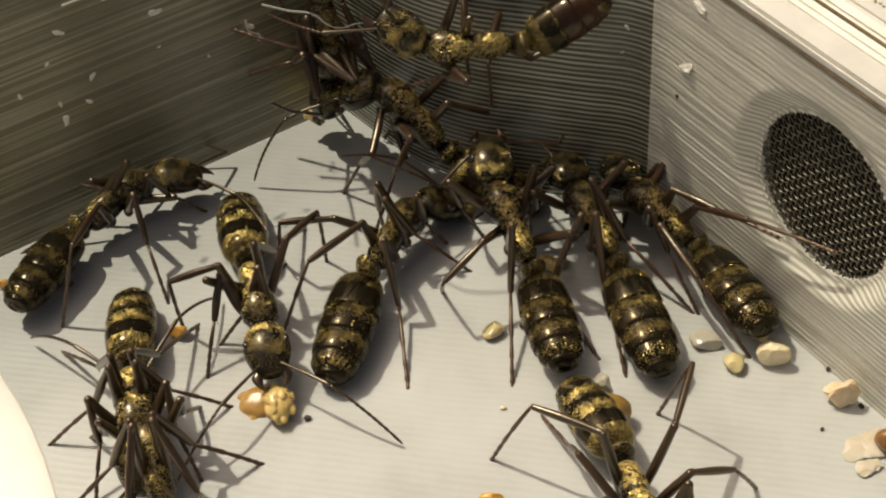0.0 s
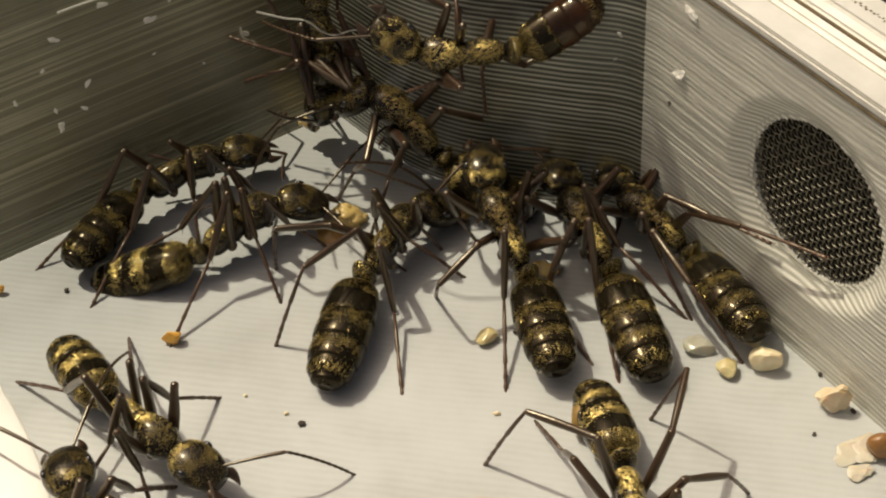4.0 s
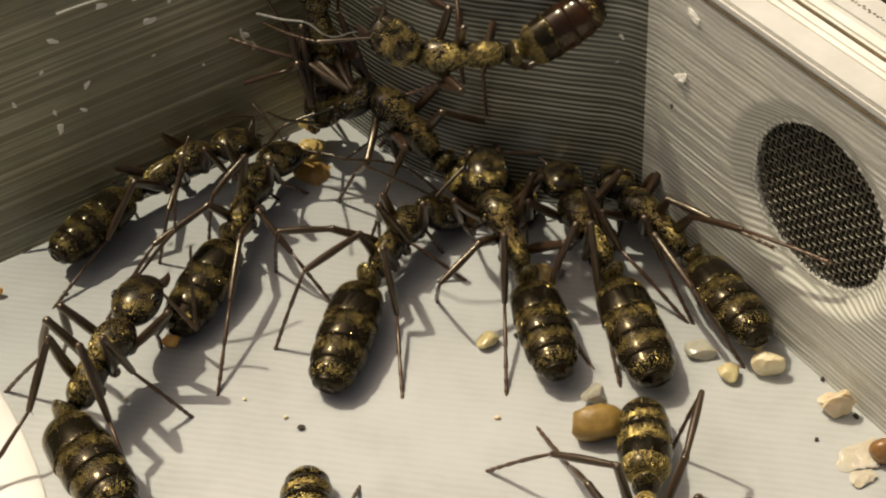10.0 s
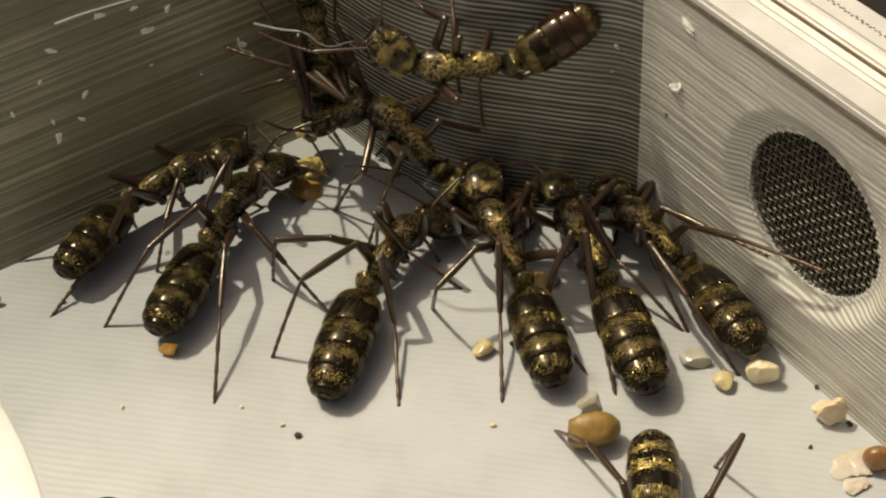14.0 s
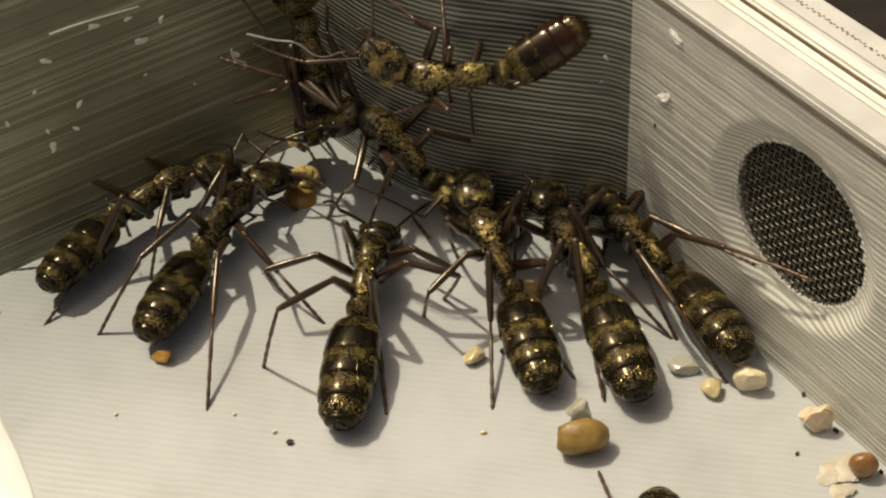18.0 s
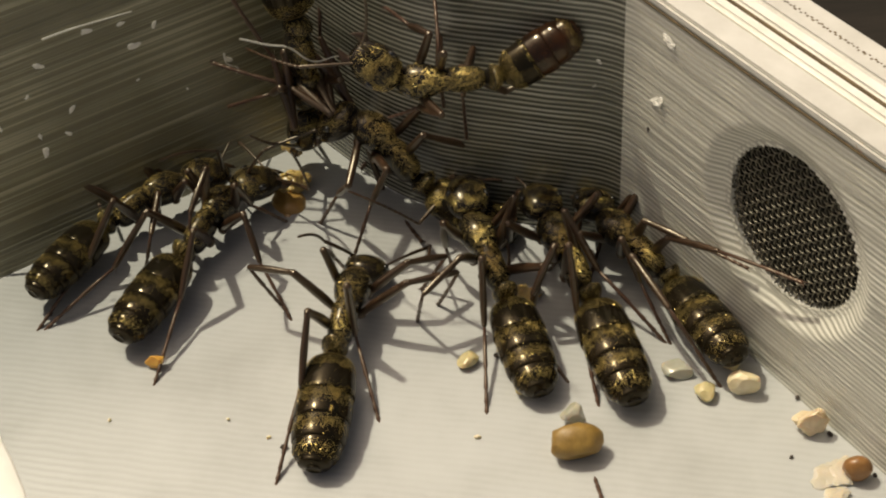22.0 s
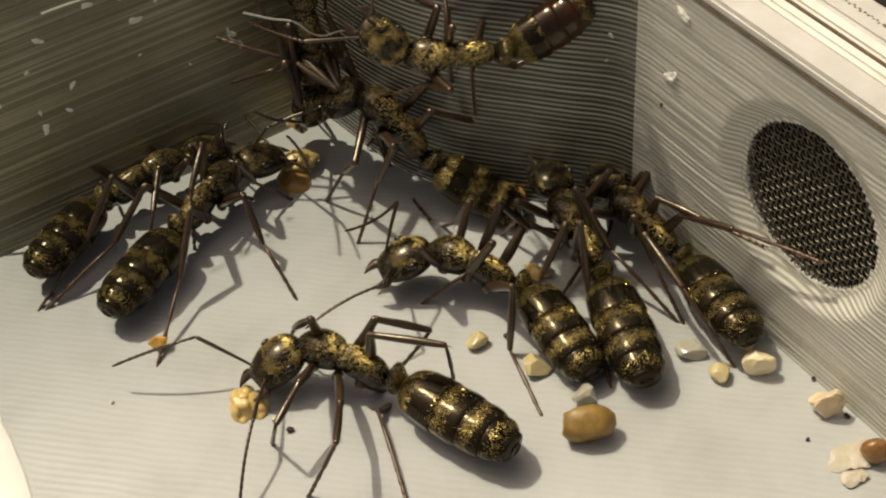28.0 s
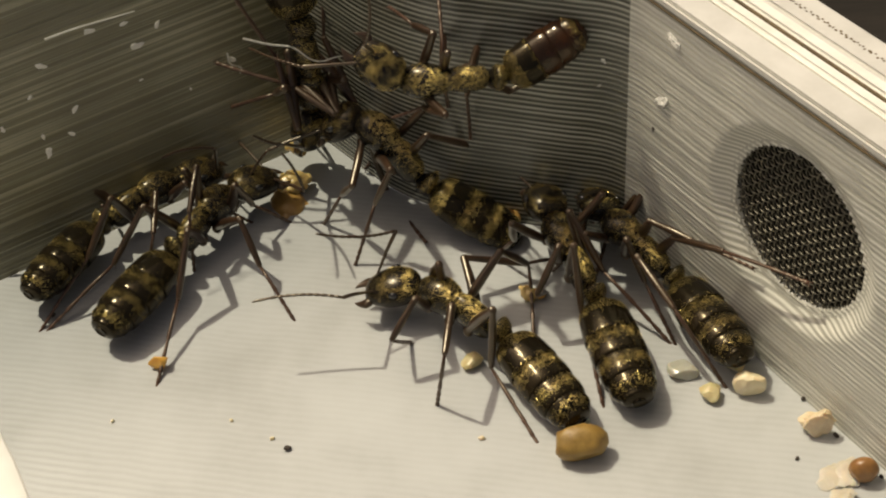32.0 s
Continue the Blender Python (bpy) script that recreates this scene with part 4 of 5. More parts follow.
# The antennae of some ants, first the left one: seconds; spread, lift, bend and sway (degrees)
FEELERS = {
    "wallside": ([(0.0, 48.0, -15.9, -7.2, -116.7), (2.5, 48.0, -15.9, -7.2, -116.7), (6.0, 45.0, 20.0, 20.0, 0.0)],
                 [(0.0, 42.6, 12.3, -19.4, -26.1), (2.5, 42.6, 12.3, -19.4, -26.1), (6.0, 122.3, 58.4, 14.8, -40.6)]),
    "carrier": ([(3.0, 45.0, 10.0, 20.0, 0.0), (6.0, 65.0, 45.4, -57.7, 28.8), (9.0, 65.0, 45.4, -57.7, 28.8), (11.0, 90.7, -1.0, 11.6, -4.7)],
                [(3.0, 45.0, 10.0, 20.0, 0.0), (6.0, 79.3, -5.1, -12.9, 112.6), (9.0, 79.3, -5.1, -12.9, 112.6), (11.0, 83.0, 18.6, -63.5, -49.2)]),
    "wanderer": ([(22.5, 147.2, 16.5, -3.3, -37.0), (24.0, 79.7, 21.4, -4.7, -99.7), (26.0, 50.0, 25.0, 20.0, 10.0)],
                 [(22.5, 33.1, 29.8, -26.5, -122.6), (24.0, 86.7, 15.8, -17.1, -118.7), (26.0, 65.0, 25.0, 10.0, 40.0)]),
    "turner": ([(22.5, 128.1, -27.2, -64.4, 59.4), (26.0, 73.0, 41.1, -4.4, 62.0)], [(22.5, 86.1, -8.4, -61.5, 43.0), (26.0, 156.0, 52.8, -112.7, 55.6)]),
    "climber_down": ([(0.0, 21.0, -31.0, -20.9, 2.4)], [(0.0, 139.2, 16.5, -17.7, -6.0)]),
    "climber_across": ([(0.0, 45.0, -20.0, 30.0, 10.0)], [(0.0, -3.8, 63.4, -2.5, -31.1)]),
    "scout": ([(4.0, 40.0, 15.0, 25.0, 10.0), (6.5, -53.2, 40.5, -32.7, -20.2), (10.0, -53.2, 40.5, -32.7, -20.2), (11.5, 40.0, 15.0, 25.0, 10.0)],
              [(4.0, 40.0, 15.0, 25.0, 10.0), (6.5, 123.0, -29.6, -141.9, -23.8), (10.0, 123.0, -29.6, -141.9, -23.8), (11.5, 40.0, 15.0, 25.0, 10.0)]),
}


def outside_to_wall(p):
    """A foot that would land beyond a wall stands on that wall instead."""
    d = Vector(p) - CORNER
    u, v = d.dot(ALONG_U), d.dot(ALONG_V)
    z = p[2]
    if 0 < v < POST[2][1] and u < POST[0][0]:
        edge = POST[0][0] + (POST[1][0] - POST[0][0]) * v / POST[1][1] if v < POST[1][1] else POST[1][0] * (POST[2][1] - v) / (POST[2][1] - POST[1][1])
        if u < edge:
            return Vector(box_point(edge + LEAN_IN * z, v, z + 0.7 * (edge - u)))
        return Vector(p)
    if u < 0:
        return Vector(box_point(LEAN_IN * -u, v, z - u))
    if v < 0:
        return Vector(box_point(u, LEAN_IN * -v, z - v))
    return Vector(p)


def spline(rows, t):
    """Eased values between rows, with whole turns taken the short way."""
    if t <= rows[0][0]:
        return list(rows[0][1:])
    if t >= rows[-1][0]:
        return list(rows[-1][1:])
    for a, b in zip(rows, rows[1:]):
        if a[0] <= t <= b[0]:
            s = (t - a[0]) / (b[0] - a[0])
            s = s * s * (3 - 2 * s) * 0.5 + s * 0.5
            out = []
            for i, (p, q) in enumerate(zip(a[1:], b[1:])):
                if i == 3 and len(a) > 6:
                    q = p + (q - p + 180) % 360 - 180
                out.append(p + (q - p) * s)
            return out


def aim(at, to, up):
    """A frame at a point with x towards another and z near up."""
    x = (to - at).normalized()
    y = up.cross(x)
    y = y.normalized() if y.length > 1e-6 else Vector((0, 1, 0))
    z = x.cross(y)
    m = Matrix.Identity(4)
    for i, axis in enumerate((x, y, z)):
        m.col[i].xyz = axis
    m.translation = at
    return m


def in_metres(m, size=1.0):
    m = m.copy()
    m.translation = m.translation * MM * size
    return m


def leg_frames(name, side, foot, lift, swing=None, kink=20):
    """Poses of femur, shin and foot in the ant's own space (mm, ant of size one); swing: degrees by which the knee leans round the line from hip to foot; kink: the bend of the ankle."""
    hx, hy, hz = HIPS[name]
    hip = Vector((hx, hy * side, hz))
    a, shin, toe = LEGS[name]
    ankle = radians(kink)
    b = math.sqrt(shin * shin + toe * toe + 2 * shin * toe * math.cos(ankle))
    d = foot - hip
    reach = min(max(d.length, abs(b - a) + 0.4), (a + b) * 0.985)
    way = d.normalized()
    cos = (a * a + reach * reach - b * b) / (2 * a * reach)
    cos = min(max(cos, -1), 1)
    if swing is not None:
        lift = Vector((0.0, 0.0, 1.0))
    bend = lift - way * lift.dot(way)
    bend.normalize()
    if swing is not None:
        bend = bend * math.cos(radians(swing)) + way.cross(bend) * math.sin(radians(swing))
    knee = hip + way * (a * cos) + bend * (a * math.sqrt(1 - cos * cos))
    end = hip + way * reach
    line = (end - knee).normalized()
    # the ankle gives inwards, or outwards where its bend is negative
    inward = -(bend - line * bend.dot(line)).normalized()
    off = math.atan2(toe * math.sin(ankle), shin + toe * math.cos(ankle))
    heel = knee + (line * math.cos(off) + inward * math.sin(off)) * shin
    return aim(hip, knee, bend), aim(knee, heel, bend), aim(heel, end, bend)


def antenna_frames(head, side, spread, raised, bend, sway):
    root = head @ Vector((2.55, 0.42 * side, 0.32))
    m = head.to_3x3().to_4x4()
    m.translation = root
    m = m @ Euler((0, radians(-raised), radians(spread * side))).to_matrix().to_4x4()
    tip = Matrix.Translation((SCAPE, 0, 0)) @ Euler((0, radians(bend), radians(-sway * side))).to_matrix().to_4x4()
    return m, tip


class Ant:
    def __init__(self, key, label, size=1.0, antennae=((35, 20, 30, 10), (35, 20, 30, 10)), lively=0.0, jaw=14, amber=False, gaster=1.0):
        self.rows, self.feet, self.size, self.antennae, self.lively = PATHS[key], FEET.get(key, {}), size, antennae, lively
        self.ob = tagged(new("ant"), label, "ant", "ants in the corner of the box")
        self.key_name = key
        self.seed = len(key) * 7 + ord(key[0])
        top = self.ob
        thorax = hang("thorax", KIT["thorax"], top)
        hang("down", KIT["thorax_down"], thorax, label="short golden hairs")["kind"] = "stuff"
        petiole = hang("petiole", KIT["petiole"], top)
        hang("down", KIT["petiole_down"], petiole, label="short golden hairs")["kind"] = "stuff"
        self.head = hang("head", KIT["head"], top)
        hang("down", KIT["head_down"], self.head, label="short golden hairs")["kind"] = "stuff"
        for s in (1, -1):
            m = mm_pose(2.72, 0.53 * s, -0.16, 0, 8, 0)
            hang("mandible", KIT["jaw"], self.head, m @ pose(0, 0, 0, 0 if s > 0 else 180, 0, jaw * s))
            hang("eye", KIT["eye"], self.head, mm_pose(1.38, 1.05 * s, 0.46, 0, 0, -6 * s))
        bands = [KIT["band%d" % i] for i in range(5)]
        if amber:
            bands = [me.copy() for me in bands]
            for me in bands[1:]:
                me.materials[0] = AMBER
        self.gaster = hang("gaster", bands[0], top)
        for i in range(5):
            if i:
                hang("tergite", bands[i], self.gaster)
            if not amber or i in (0, 3, 4):
                hang("down", KIT["band_down%d" % i], self.gaster, label="bands of short golden hairs")["kind"] = "stuff"
        self.legs, self.feelers = {}, []
        for name in LEGS:
            for side, tag in ((1, "L"), (-1, "R")):
                leg = hang("leg", KIT["femur" + name], top)
                self.legs[tag + name] = (leg, hang("tibia", KIT["tibia" + name], leg), hang("tarsus", KIT["tarsus" + name], leg))
        for side in (1, -1):
            feeler = hang("antenna", KIT["scape"], top)
            self.feelers.append((feeler, hang("flagellum", KIT["funicle"], feeler)))
        self.ob.scale = (size,) * 3
        self.gaster.scale = (gaster, 0.5 + 0.5 * gaster, 0.5 + 0.5 * gaster)
        self.planted = {}
        self.place(0.0)

    def body(self, t):
        x, y, z, yaw, pitch, roll, hy, hp, gy, gp = spline(self.rows, t)
        m = Matrix.LocRotScale((x, y, z), Matrix.Rotation(radians(yaw), 3, "Z") @ Matrix.Rotation(radians(pitch), 3, "Y") @ Matrix.Rotation(radians(roll), 3, "X"), None)
        head = Matrix.Translation((4.9, 0, 0.1)) @ Matrix.Rotation(radians(hy), 4, "Z") @ Matrix.Rotation(radians(hp), 4, "Y")
        gaster = Matrix.Translation((-1.1, 0, 0.1)) @ Matrix.Rotation(radians(gy), 4, "Z") @ Matrix.Rotation(radians(gp), 4, "Y")
        return m, head, gaster

    def rest(self, m, tag):
        fx, fy = REST[tag[1]]
        side = 1 if tag[0] == "L" else -1
        p = m @ Vector((fx * self.size, fy * side * self.size, 0))
        if m.col[2].z > 0.75:
            p.z = 0.0
        else:
            p = m @ Vector((fx * 0.8 * self.size, fy * 0.8 * side * self.size, -2.4))
            return p
        return outside_to_wall(p)

    def poses(self, t):
        """All poses at t, in metres."""
        m, head, gaster = self.body(t)
        out = {self.ob: in_metres(m), self.head: in_metres(head), self.gaster: in_metres(gaster)}
        back = m.inverted()
        for tag, (leg, tibia, tarsus) in self.legs.items():
            want, swing, kink = self.rest(m, tag), None, 25
            known = self.feet.get(tag, ())
            past = [i for i, row in enumerate(known) if row[0] <= t + 1e-6]
            if past and t <= known[past[-1]][2]:
                self.planted[tag] = Vector(known[past[-1]][1])
                if len(known[past[-1]]) > 3:
                    swing, kink = known[past[-1]][3:]
            elif tag not in self.planted or (want - self.planted[tag]).length > 4.0 * self.size:
                self.planted[tag] = want
            foot = (back @ self.planted[tag]) / self.size
            side = 1 if tag[0] == "L" else -1
            lift = Vector((0.0, {"1": 0.5, "2": 0.45, "3": 0.12}[tag[1]] * side, 1.0)) if m.col[2].z > 0.75 else Vector((0.0, 1.3 * side, 0.6))
            a, b, c = leg_frames(tag[1], side, foot, lift, swing, kink)
            out[leg], out[tibia], out[tarsus] = in_metres(a), in_metres(a.inverted() @ b), in_metres(a.inverted() @ c)
        for i, (feeler, tip) in enumerate(self.feelers):
            spread, raised, bend, sway = spline(FEELERS[self.key_name][i], t) if self.key_name in FEELERS else self.antennae[i]
            w = self.lively if self.key_name not in FEELERS else 0.25 * self.lively
            s1, s2 = math.sin(t * 2.3 + self.seed + i * 2), math.sin(t * 3.7 + self.seed * 2 + i)
            a, b = antenna_frames(head, 1 if i == 0 else -1, spread + 14 * w * s1, raised + 10 * w * s2, bend + 12 * w * s1, sway + 10 * w * s2)
            out[feeler], out[tip] = in_metres(a), in_metres(b)
        return out

    def place(self, t):
        for ob, m in self.poses(t).items():
            ob.matrix_basis = m @ Matrix.Diagonal((*ob.scale, 1))

    def key(self, times):
        """Key the whole ant at these times."""
        self.planted = {}
        tracks = {}
        for t in times:
            for ob, m in self.poses(t).items():
                tracks.setdefault(ob, []).append((t, m))
        for ob, rows in tracks.items():
            walk(ob, rows)

    def head_frame(self, t):
        m, head, _ = self.body(t)
        s = Matrix.Diagonal((self.size, self.size, self.size, 1))
        return m @ s @ head


ANTS = {
    "sitter": Ant("sitter", "black ant with gold-banded gaster, head in the corner huddle", 1.0),
    "edge": Ant("edge", "black ant with gold-banded gaster beside the mesh vent wall", 0.95),
    "turner": Ant("turner", "black ant with gold-banded gaster turning out of the huddle", 1.0, lively=0.6, gaster=0.92),
    "wanderer": Ant("wanderer", "black ant with gold-banded gaster carrying a yellow larva", 1.0, lively=0.8),
    "carrier": Ant("carrier", "black ant with golden down holding a brood cluster in its jaws", 0.98, lively=0.4, gaster=0.94),
    "wallside": Ant("wallside", "black ant with gold-banded gaster standing along the striped wall", 0.94, lively=0.5, gaster=0.92),
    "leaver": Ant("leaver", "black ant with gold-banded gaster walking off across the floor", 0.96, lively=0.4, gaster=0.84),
    "prowler": Ant("prowler", "black ant wandering over the open white floor", 0.96, lively=0.8, gaster=0.86),
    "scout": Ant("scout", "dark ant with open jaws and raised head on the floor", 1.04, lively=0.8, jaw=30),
    "climber_up": Ant("climber_up", "black ant with golden gaster climbing into the dark corner", 1.0, gaster=0.84),
    "climber_down": Ant("climber_down", "dark ant hanging head down on the striped wall", 1.1),
    "climber_across": Ant("climber_across", "amber-tipped ant clinging sideways high on the corner wall", 0.92, amber=True, gaster=0.74),
}


# ---- loose things on the floor and the walls ----
GRAINS = (
    (15.92, 51.38, 0.7, 0.86, 0.68, 0.78, CREAM, 1, "pale cream sand grain by the wall", 10, 0.08),
    (13.91, 51.29, 0.64, 0.7, 0.44, 0.7, YELLOW, 2, "yellowish rounded sand grain", 10, 0.08),
    (12.83, 53.02, 0.6, 0.92, 0.46, 0.65, QUARTZ, 3, "clear flat quartz grain", 10, 0.08),
    (1.92, 54.67, 0.6, 0.65, 0.82, 0.65, YELLOW, 4, "yellow translucent sand grain", 10, 0.08),
    (6.78, 48.25, 0.84, 1.46, 0.95, 0.98, BROWN, 36, "large rough-faced brown pebble", 4, 0.09),
    (7.02, 50.15, 0.62, 0.74, 0.6, 0.72, QUARTZ, 6, "milky quartz grain beside the brown pebble", 10, 0.08),
    (15.7, 53.46, 0.69, 0.9, 0.47, 0.75, YELLOW, 7, "yellowish grain under a gaster", 10, 0.08),
    (14.88, 54.24, 0.44, 0.6, 0.3, 0.48, QUARTZ, 8, "small quartz grain under a gaster", 10, 0.08),
    (18.73, 48.44, 0.8, 0.98, 0.54, 0.87, PEACH, 9, "rough peach-coloured crumb at the foot of the wall", 7, 0.32),
    (20.25, 45.37, 0.68, 0.74, 0.54, 0.74, SEED, 10, "round brown seed-like grain", 2, 0.05),
    (-14.73, 56.15, 0.42, 0.7, 0.35, 0.46, ORANGE, 11, "small bright orange grain beside a gaster", 10, 0.08),
    (4.68, 52.59, 0.72, 0.9, 0.49, 0.78, YELLOW, 12, "yellowish translucent grain beneath an ant", 10, 0.08),
    (5.79, 59.26, 0.34, 0.52, 0.26, 0.37, ORANGE, 14, "small yellow grain near the huddle", 10, 0.08),
    (1.06, 43.75, 0.42, 0.7, 0.35, 0.46, ORANGE, 15, "yellow grain on the open floor", 10, 0.08),
    (-24.77, 60.83, 0.3, 0.42, 0.21, 0.32, ORANGE, 16, "small yellow crumb by the wall", 10, 0.08),
)
FLAKES = (
    (19.31, 45.64, 0.12, 1.07, 0.92, 0.13, HUSK, 21, "thin pale curled flake on the floor", 6, 0.6),
    (19.06, 44.31, 0.12, 0.6, 0.41, 0.13, HUSK, 22, "thin pale flake on the floor", 6, 0.6),
    (19.76, 50.09, 0.12, 0.29, 0.15, 0.13, HUSK, 23, "tiny pale flake by the wall", 6, 0.6),
)
CRUMBS = (
    (-7.78, 49.84, 0.22, DIRT),
    (17.42, 46.84, 0.13, DIRT),
    (-21.01, 60.6, 0.18, DIRT),
    (19.63, 48.1, 0.18, DIRT),
    (2.06, 49.57, 0.18, PEACH),
    (-8.56, 50.58, 0.14, CREAM),
    (-16.91, 52.55, 0.12, CREAM),
    (21.19, 45.35, 0.15, DIRT),
    (-10.71, 52.01, 0.13, CREAM),
    (3.53, 55.04, 0.22, DIRT),
    (18.54, 50.6, 0.16, DIRT),
)
WALL_CRUMBS = (
    (-14.96, 69.15, 11.75, 0.51, -0.86, -0.02, 0.3, FIBRE),
    (-18.59, 67.07, 9.35, 0.51, -0.86, -0.02, 0.22, FIBRE),
    (-20.4, 66.01, 8.41, 0.51, -0.86, -0.02, 0.18, FIBRE),
    (-19.6, 66.39, 12.81, 0.51, -0.86, -0.02, 0.26, FIBRE),
    (-20.47, 65.9, 11.19, 0.51, -0.86, -0.02, 0.15, FIBRE),
    (-20.35, 66.04, 7.19, 0.51, -0.86, -0.02, 0.3, FIBRE),
    (-10.39, 71.89, 8.41, 0.51, -0.86, -0.02, 0.24, FIBRE),
    (-17.03, 67.87, 13.75, 0.51, -0.86, -0.02, 0.26, FIBRE),
    (-15.13, 69.11, 9.48, 0.51, -0.86, -0.02, 0.16, FIBRE),
    (-22.08, 64.98, 9.9, 0.51, -0.86, -0.02, 0.16, FIBRE),
    (-19.06, 66.81, 7.84, 0.51, -0.86, -0.02, 0.2, FIBRE),
    (-15.36, 68.9, 13.4, 0.51, -0.86, -0.02, 0.22, FIBRE),
    (-13.77, 69.82, 12.54, 0.51, -0.86, -0.02, 0.2, FIBRE),
    (-12.78, 70.49, 7.56, 0.51, -0.86, -0.02, 0.1, FIBRE),
    (12.66, 60.16, 15.96, -0.86, -0.51, -0.02, 0.42, DROP),
    (12.38, 60.76, 11.84, -0.86, -0.51, -0.02, 0.42, DROP),
    (12.1, 61.34, 9.66, -0.86, -0.51, -0.02, 0.16, DIRT),
    (9.77, 63.66, 12.52, -0.32, -0.95, -0.02, 0.14, DROP),
    (19.0, 49.33, 17.78, -0.86, -0.51, -0.02, 0.3, STAIN),
    (9.6, 63.76, 10.87, -0.32, -0.95, -0.02, 0.1, DROP),
)
FIBRES = (
    [(-8.88, 66.95, 13.23), (-7.62, 67.70, 12.19), (-6.50, 68.36, 11.42), (-5.70, 68.83, 10.25), (-5.06, 69.20, 9.76), (-4.19, 69.72, 9.62), (-3.53, 70.11, 9.24)],
    [(-19.04, 66.56, 14.35), (-17.68, 67.35, 14.32), (-16.19, 68.23, 14.15), (-14.67, 69.13, 13.97)],
    [(-10.55, 71.66, 8.99), (-10.5, 71.69, 8.25), (-9.96, 72.06, 7.62), (-10.07, 71.98, 7.28)],
)



def scatter():
    for x, y, z, rx, ry, rz, mat, seed, label, facets, rough in GRAINS:
        if mat in (QUARTZ, YELLOW) and "milky" not in label:
            rx, ry, rz, z = rx * 0.95, rx * 0.95, rz * 0.6, rz * 0.42
        ob = new("sand_grain", lump("sand_grain", (rx, ry, rz), mat, seed, rough, 4, facets))
        ob.matrix_basis = mm_pose(x, y, z, 0, 0, (seed * 37) % 30 - 15)
        tagged(ob, label, "sand grain", "grains on the box floor")
    for x, y, z, rx, ry, rz, mat, seed, label, facets, rough in FLAKES:
        ob = new("flake", lump("flake", (rx, ry, rz), mat, seed, rough, 4, facets))
        ob.matrix_basis = mm_pose(x, y, rz + 0.05, 6, -5, 20)
        tagged(ob, label, "flake", "flakes on the box floor")
    for i, (x, y, r, mat) in enumerate(CRUMBS):
        ob = new("crumb", lump("crumb", (r, r * 0.7, r * 0.6), mat, 40 + i, 0.35, 2, 3))
        ob.matrix_basis = mm_pose(x, y, r * 0.5, 0, 0, 40 * i)
        tagged(ob, "tiny crumb of dirt on the white floor", "crumb", "crumbs on the box floor")
    for i, (x, y, z, nx, ny, nz, r, mat) in enumerate(WALL_CRUMBS):
        name = "dried_drop" if mat is DROP else "speck"
        ob = new(name, lump(name, (r * 1.3, r * 0.7, r * 0.35), mat, 70 + i, 0.6, 3 if mat is DROP else 2, 6))
        m = Vector((nx, ny, nz)).to_track_quat("Z", "Y").to_matrix().to_4x4()
        m.translation = Vector((x, y, z)) * MM
        ob.matrix_basis = m @ pose(0, 0, 0, 0, 0, 50 * i)
        label = "small dried drop stuck to the wall, its bright glint put into the colour" if mat is DROP else "amber stain spot on the wall" if mat is STAIN else "small speck of dirt stuck to the striped wall" if mat is DIRT else "pale scrap stuck to the dark striped wall"
        tagged(ob, label, "speck", "specks on the walls")
    for pts in FIBRES:
        c = [Vector(p) for p in pts]
        n = 6
        line = []
        for k in range(len(c) - 1):
            a, b, d, e = c[max(k - 1, 0)], c[k], c[k + 1], c[min(k + 2, len(c) - 1)]
            for i in range(6):
                t = i / 6
                line.append(0.5 * (2 * b + (d - a) * t + (2 * a - 5 * b + 4 * d - e) * t * t + (3 * b - a - 3 * d + e) * t ** 3))
        line.append(c[-1])
        verts, faces = [], []
        for k, q in enumerate(line):
            x = (line[min(k + 1, len(line) - 1)] - line[max(k - 1, 0)]).normalized()
            y = x.orthogonal().normalized()
            z = x.cross(y)
            r = 0.06 * (1 - 0.5 * k / len(line))
            verts += [tuple(q + y * r * math.cos(2 * math.pi * i / n) + z * r * math.sin(2 * math.pi * i / n)) for i in range(n)]
        for k in range(len(line) - 1):
            faces += [(k * n + i, k * n + (i + 1) % n, (k + 1) * n + (i + 1) % n, (k + 1) * n + i) for i in range(n)]
        tagged(new("fibre", mesh_of("fibre", verts, faces, FIBRE)), "thin pale fibre clinging to the dark wall", "fibre", "fibres on the wall")


def ramp_pad():
    """The smooth white plastic edge of a ramp that reaches into the box."""
    n, r, cx, cy = 96, 34.0, -52.23, 35.55
    prof = [(r - 0.9, -0.2), (r + 0.02, -0.12), (r, 0.0), (r - 0.15, 0.07), (r - 0.6, 0.16), (r - 1.4, 0.24), (r - 3.0, 0.3), (0.0, 0.35)]
    verts = [(a * math.cos(2 * math.pi * i / n), a * math.sin(2 * math.pi * i / n), z) for i in range(n) for a, z in prof]
    p = len(prof)
    faces = [(i * p + j, ((i + 1) % n) * p + j, ((i + 1) % n) * p + j + 1, i * p + j + 1) for i in range(n) for j in range(p - 1)]
    ob = new("ramp", mesh_of("ramp", verts, faces, PAD))
    ob.matrix_basis = mm_pose(cx, cy, 0.0)
    tagged(ob, "smooth white plastic ramp lying on the floor", "ramp")


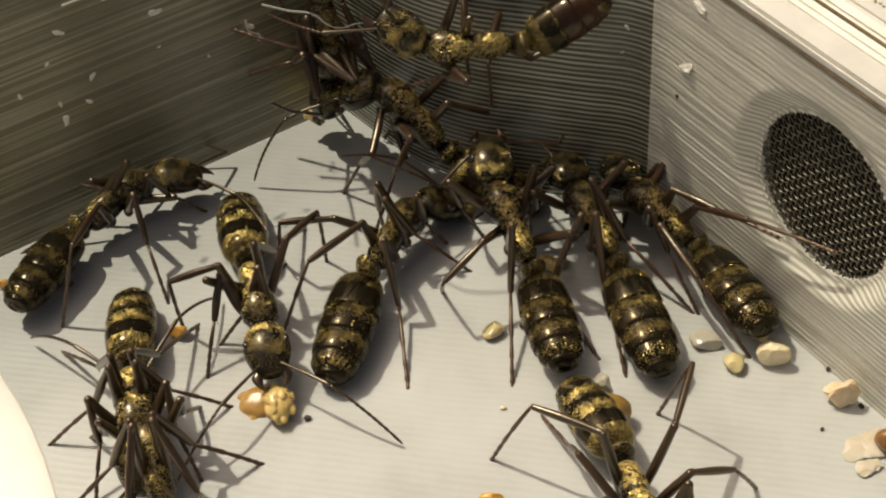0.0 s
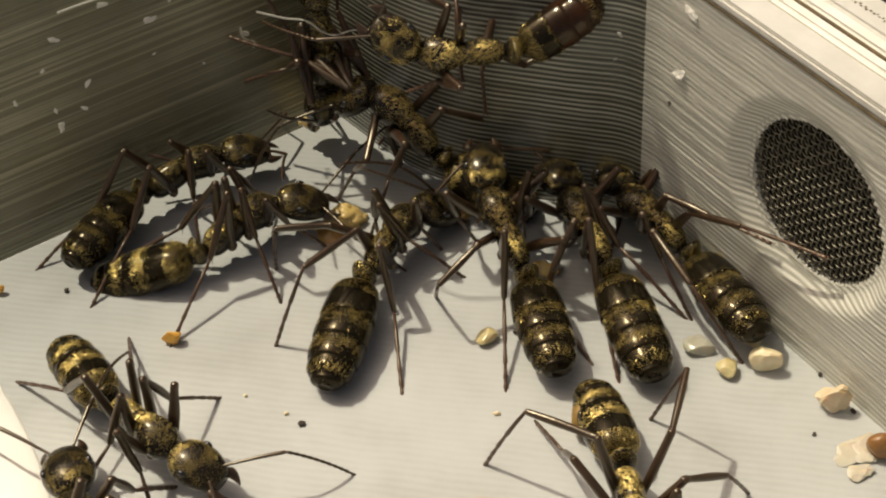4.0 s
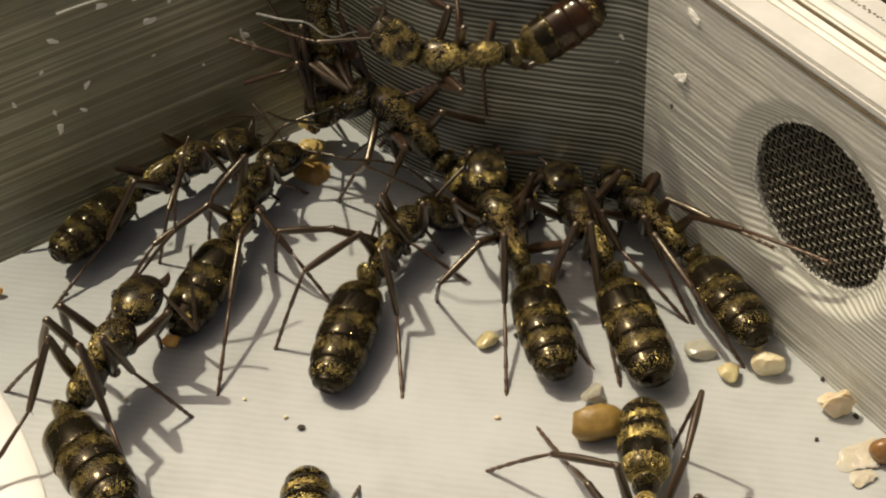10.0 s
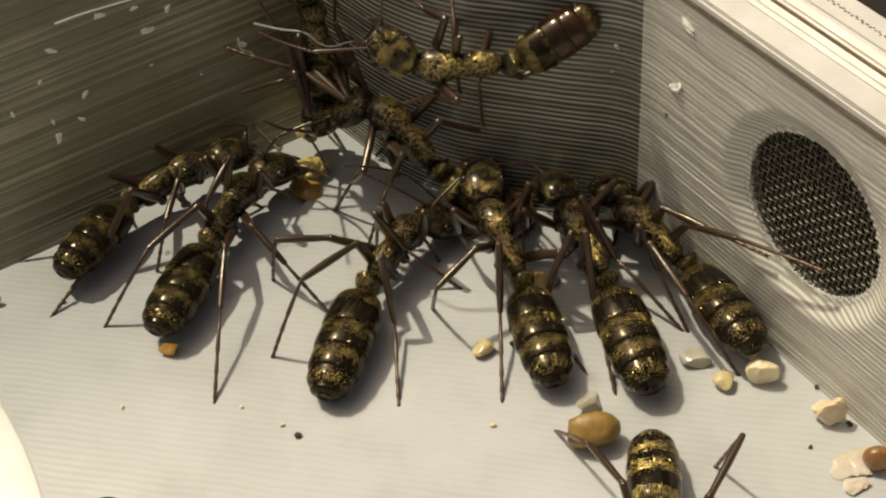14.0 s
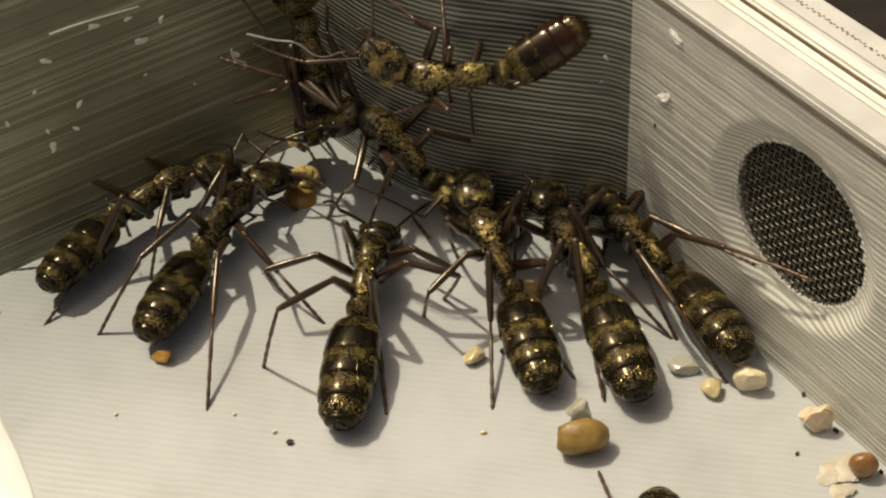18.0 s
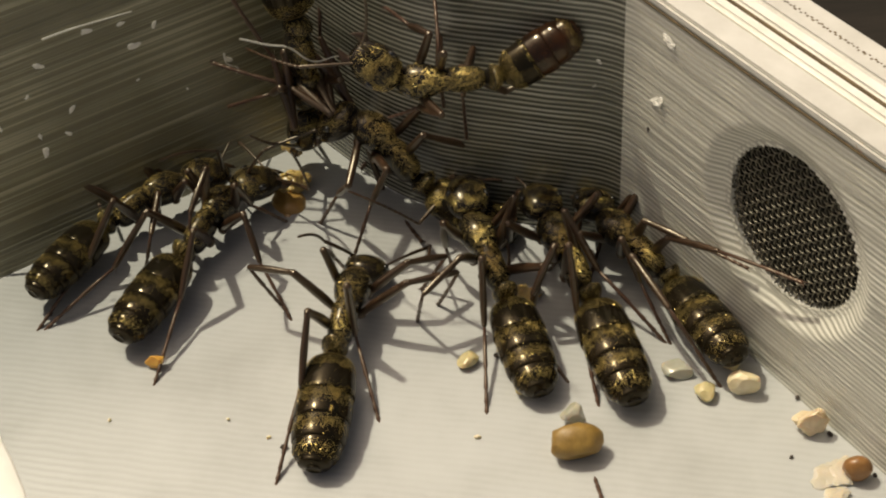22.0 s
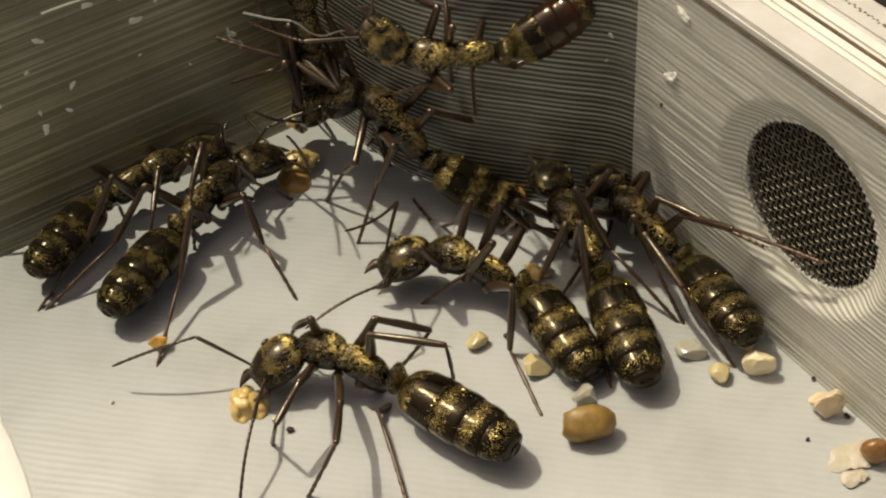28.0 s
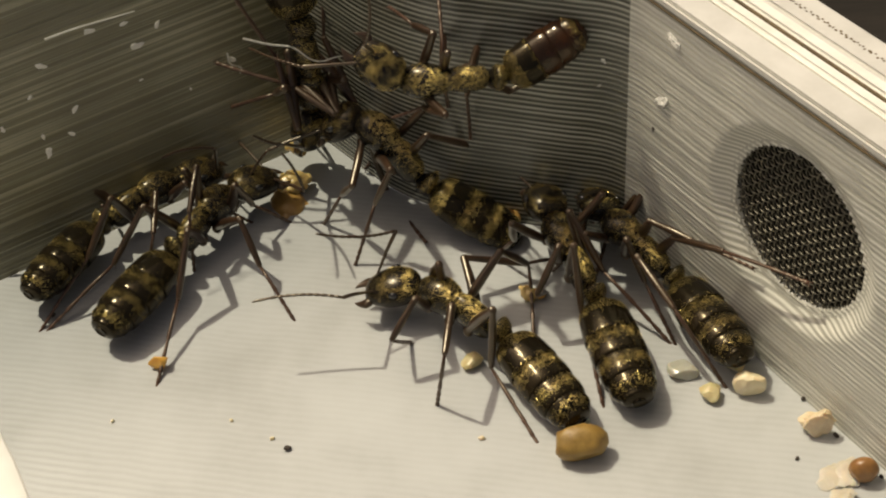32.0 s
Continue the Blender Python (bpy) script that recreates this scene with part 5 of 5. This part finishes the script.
def brood_mesh(name, size, mat, seed, knobs):
    """A cluster of soft brood: one skin with rounded knobs."""
    rng = random.Random(seed)
    ways = [Vector((rng.gauss(0, 1), rng.gauss(0, 1), rng.gauss(0, 1))).normalized() for _ in range(knobs)]
    bm = bmesh.new()
    bmesh.ops.create_icosphere(bm, subdivisions=5, radius=1.0)
    for v in bm.verts:
        p = v.co.normalized()
        near = math.acos(min(max(p.dot(w) for w in ways), 1.0)) if knobs else 9.0
        grow = 0.22 * math.sqrt(max(0.0, 1 - (near / 0.31) ** 2))
        p = p * (0.80 + grow + 0.06 * noise.noise(p * 2.0 + Vector((seed, 0, 0))))
        v.co = Vector((p.x * size[0], p.y * size[1], p.z * size[2])) * MM
    for f in bm.faces:
        f.smooth = True
    me = bpy.data.meshes.new(name)
    bm.to_mesh(me)
    bm.free()
    me.materials.append(mat)
    return me


# carried brood: holder, name, label, half sizes, material, knobs, place before the holder's head (mm)
BROOD = [
    ("carrier", "larva", "pale yellow lumpy larva held in an ant's jaws", (1.2, 0.85, 0.7), LARVA, 34, (4.2, 0.1, -0.9)),
    ("carrier", "pupa", "amber translucent pupa held under an ant's jaws", (1.25, 1.55, 0.9), PUPA, 6, (3.5, -0.7, -1.8)),
    ("wanderer", "larva", "yellow knobbly larva carried in an ant's jaws", (1.1, 1.2, 1.0), LARVA, 40, (4.2, 0.2, -1.0)),
    ("climber_down", "larva", "pale larva below a hanging ant's head", (0.8, 1.0, 0.7), LARVA, 4, (3.6, -0.4, -0.8)),
]
# brood lying on the floor among the ants: place (mm), half sizes, material, label
LAID = (
    (4.95, 65.40, (0.62, 0.85, 0.6), PUPA, "amber translucent pupa lying among the huddled heads"),
    (5.33, 59.22, (0.5, 0.7, 0.5), LARVA, "small yellow larva lying beside the huddle"),
)
CARRIED = []
scatter()
for x, y, size, mat, label in LAID:
    ob = tagged(new("pupa" if mat is PUPA else "larva", brood_mesh("brood", size, mat, 9, 5)), label, "brood", "brood among the ants")
    ob.matrix_basis = mm_pose(x, y, size[2] * 0.9, 0, 0, 25)
ramp_pad()
for who, name, label, size, mat, knobs, at in BROOD:
    ob = tagged(new(name, brood_mesh(name, size, mat, len(CARRIED) + 3, knobs)), label, "brood", "brood carried by the ants")
    ob.matrix_basis = in_metres(ANTS[who].head_frame(0.0).normalized() @ Matrix.Translation(at))
    CARRIED.append((ob, who, at))


def steps(a, b, by):
    n = round((b - a) / by)
    return [a + (b - a) * i / n for i in range(n + 1)]


def motions():
    busy = {"wallside": steps(0, 8, 0.25) + steps(9, 32, 1.0), "carrier": steps(0, 8, 0.25) + steps(9, 32, 1.0), "prowler": steps(0, 13, 0.25) + [32.0], "scout": steps(0, 17, 0.25) + [32.0],
            "leaver": steps(0, 20, 0.5) + [25.0, 26.0, 27.0, 28.0, 32.0], "wanderer": [0.0, 4.0, 8.0, 12.0] + steps(13, 31, 0.25) + [32.0], "turner": [0.0, 6.0, 12.0, 18.0, 22.0] + steps(23, 32, 0.25)}
    for key, times in busy.items():
        ANTS[key].key(times)
        for ob, who, at in CARRIED:
            if who == key:
                walk(ob, [(t, in_metres(ANTS[key].head_frame(t).normalized() @ Matrix.Translation(at))) for t in times])


motions()
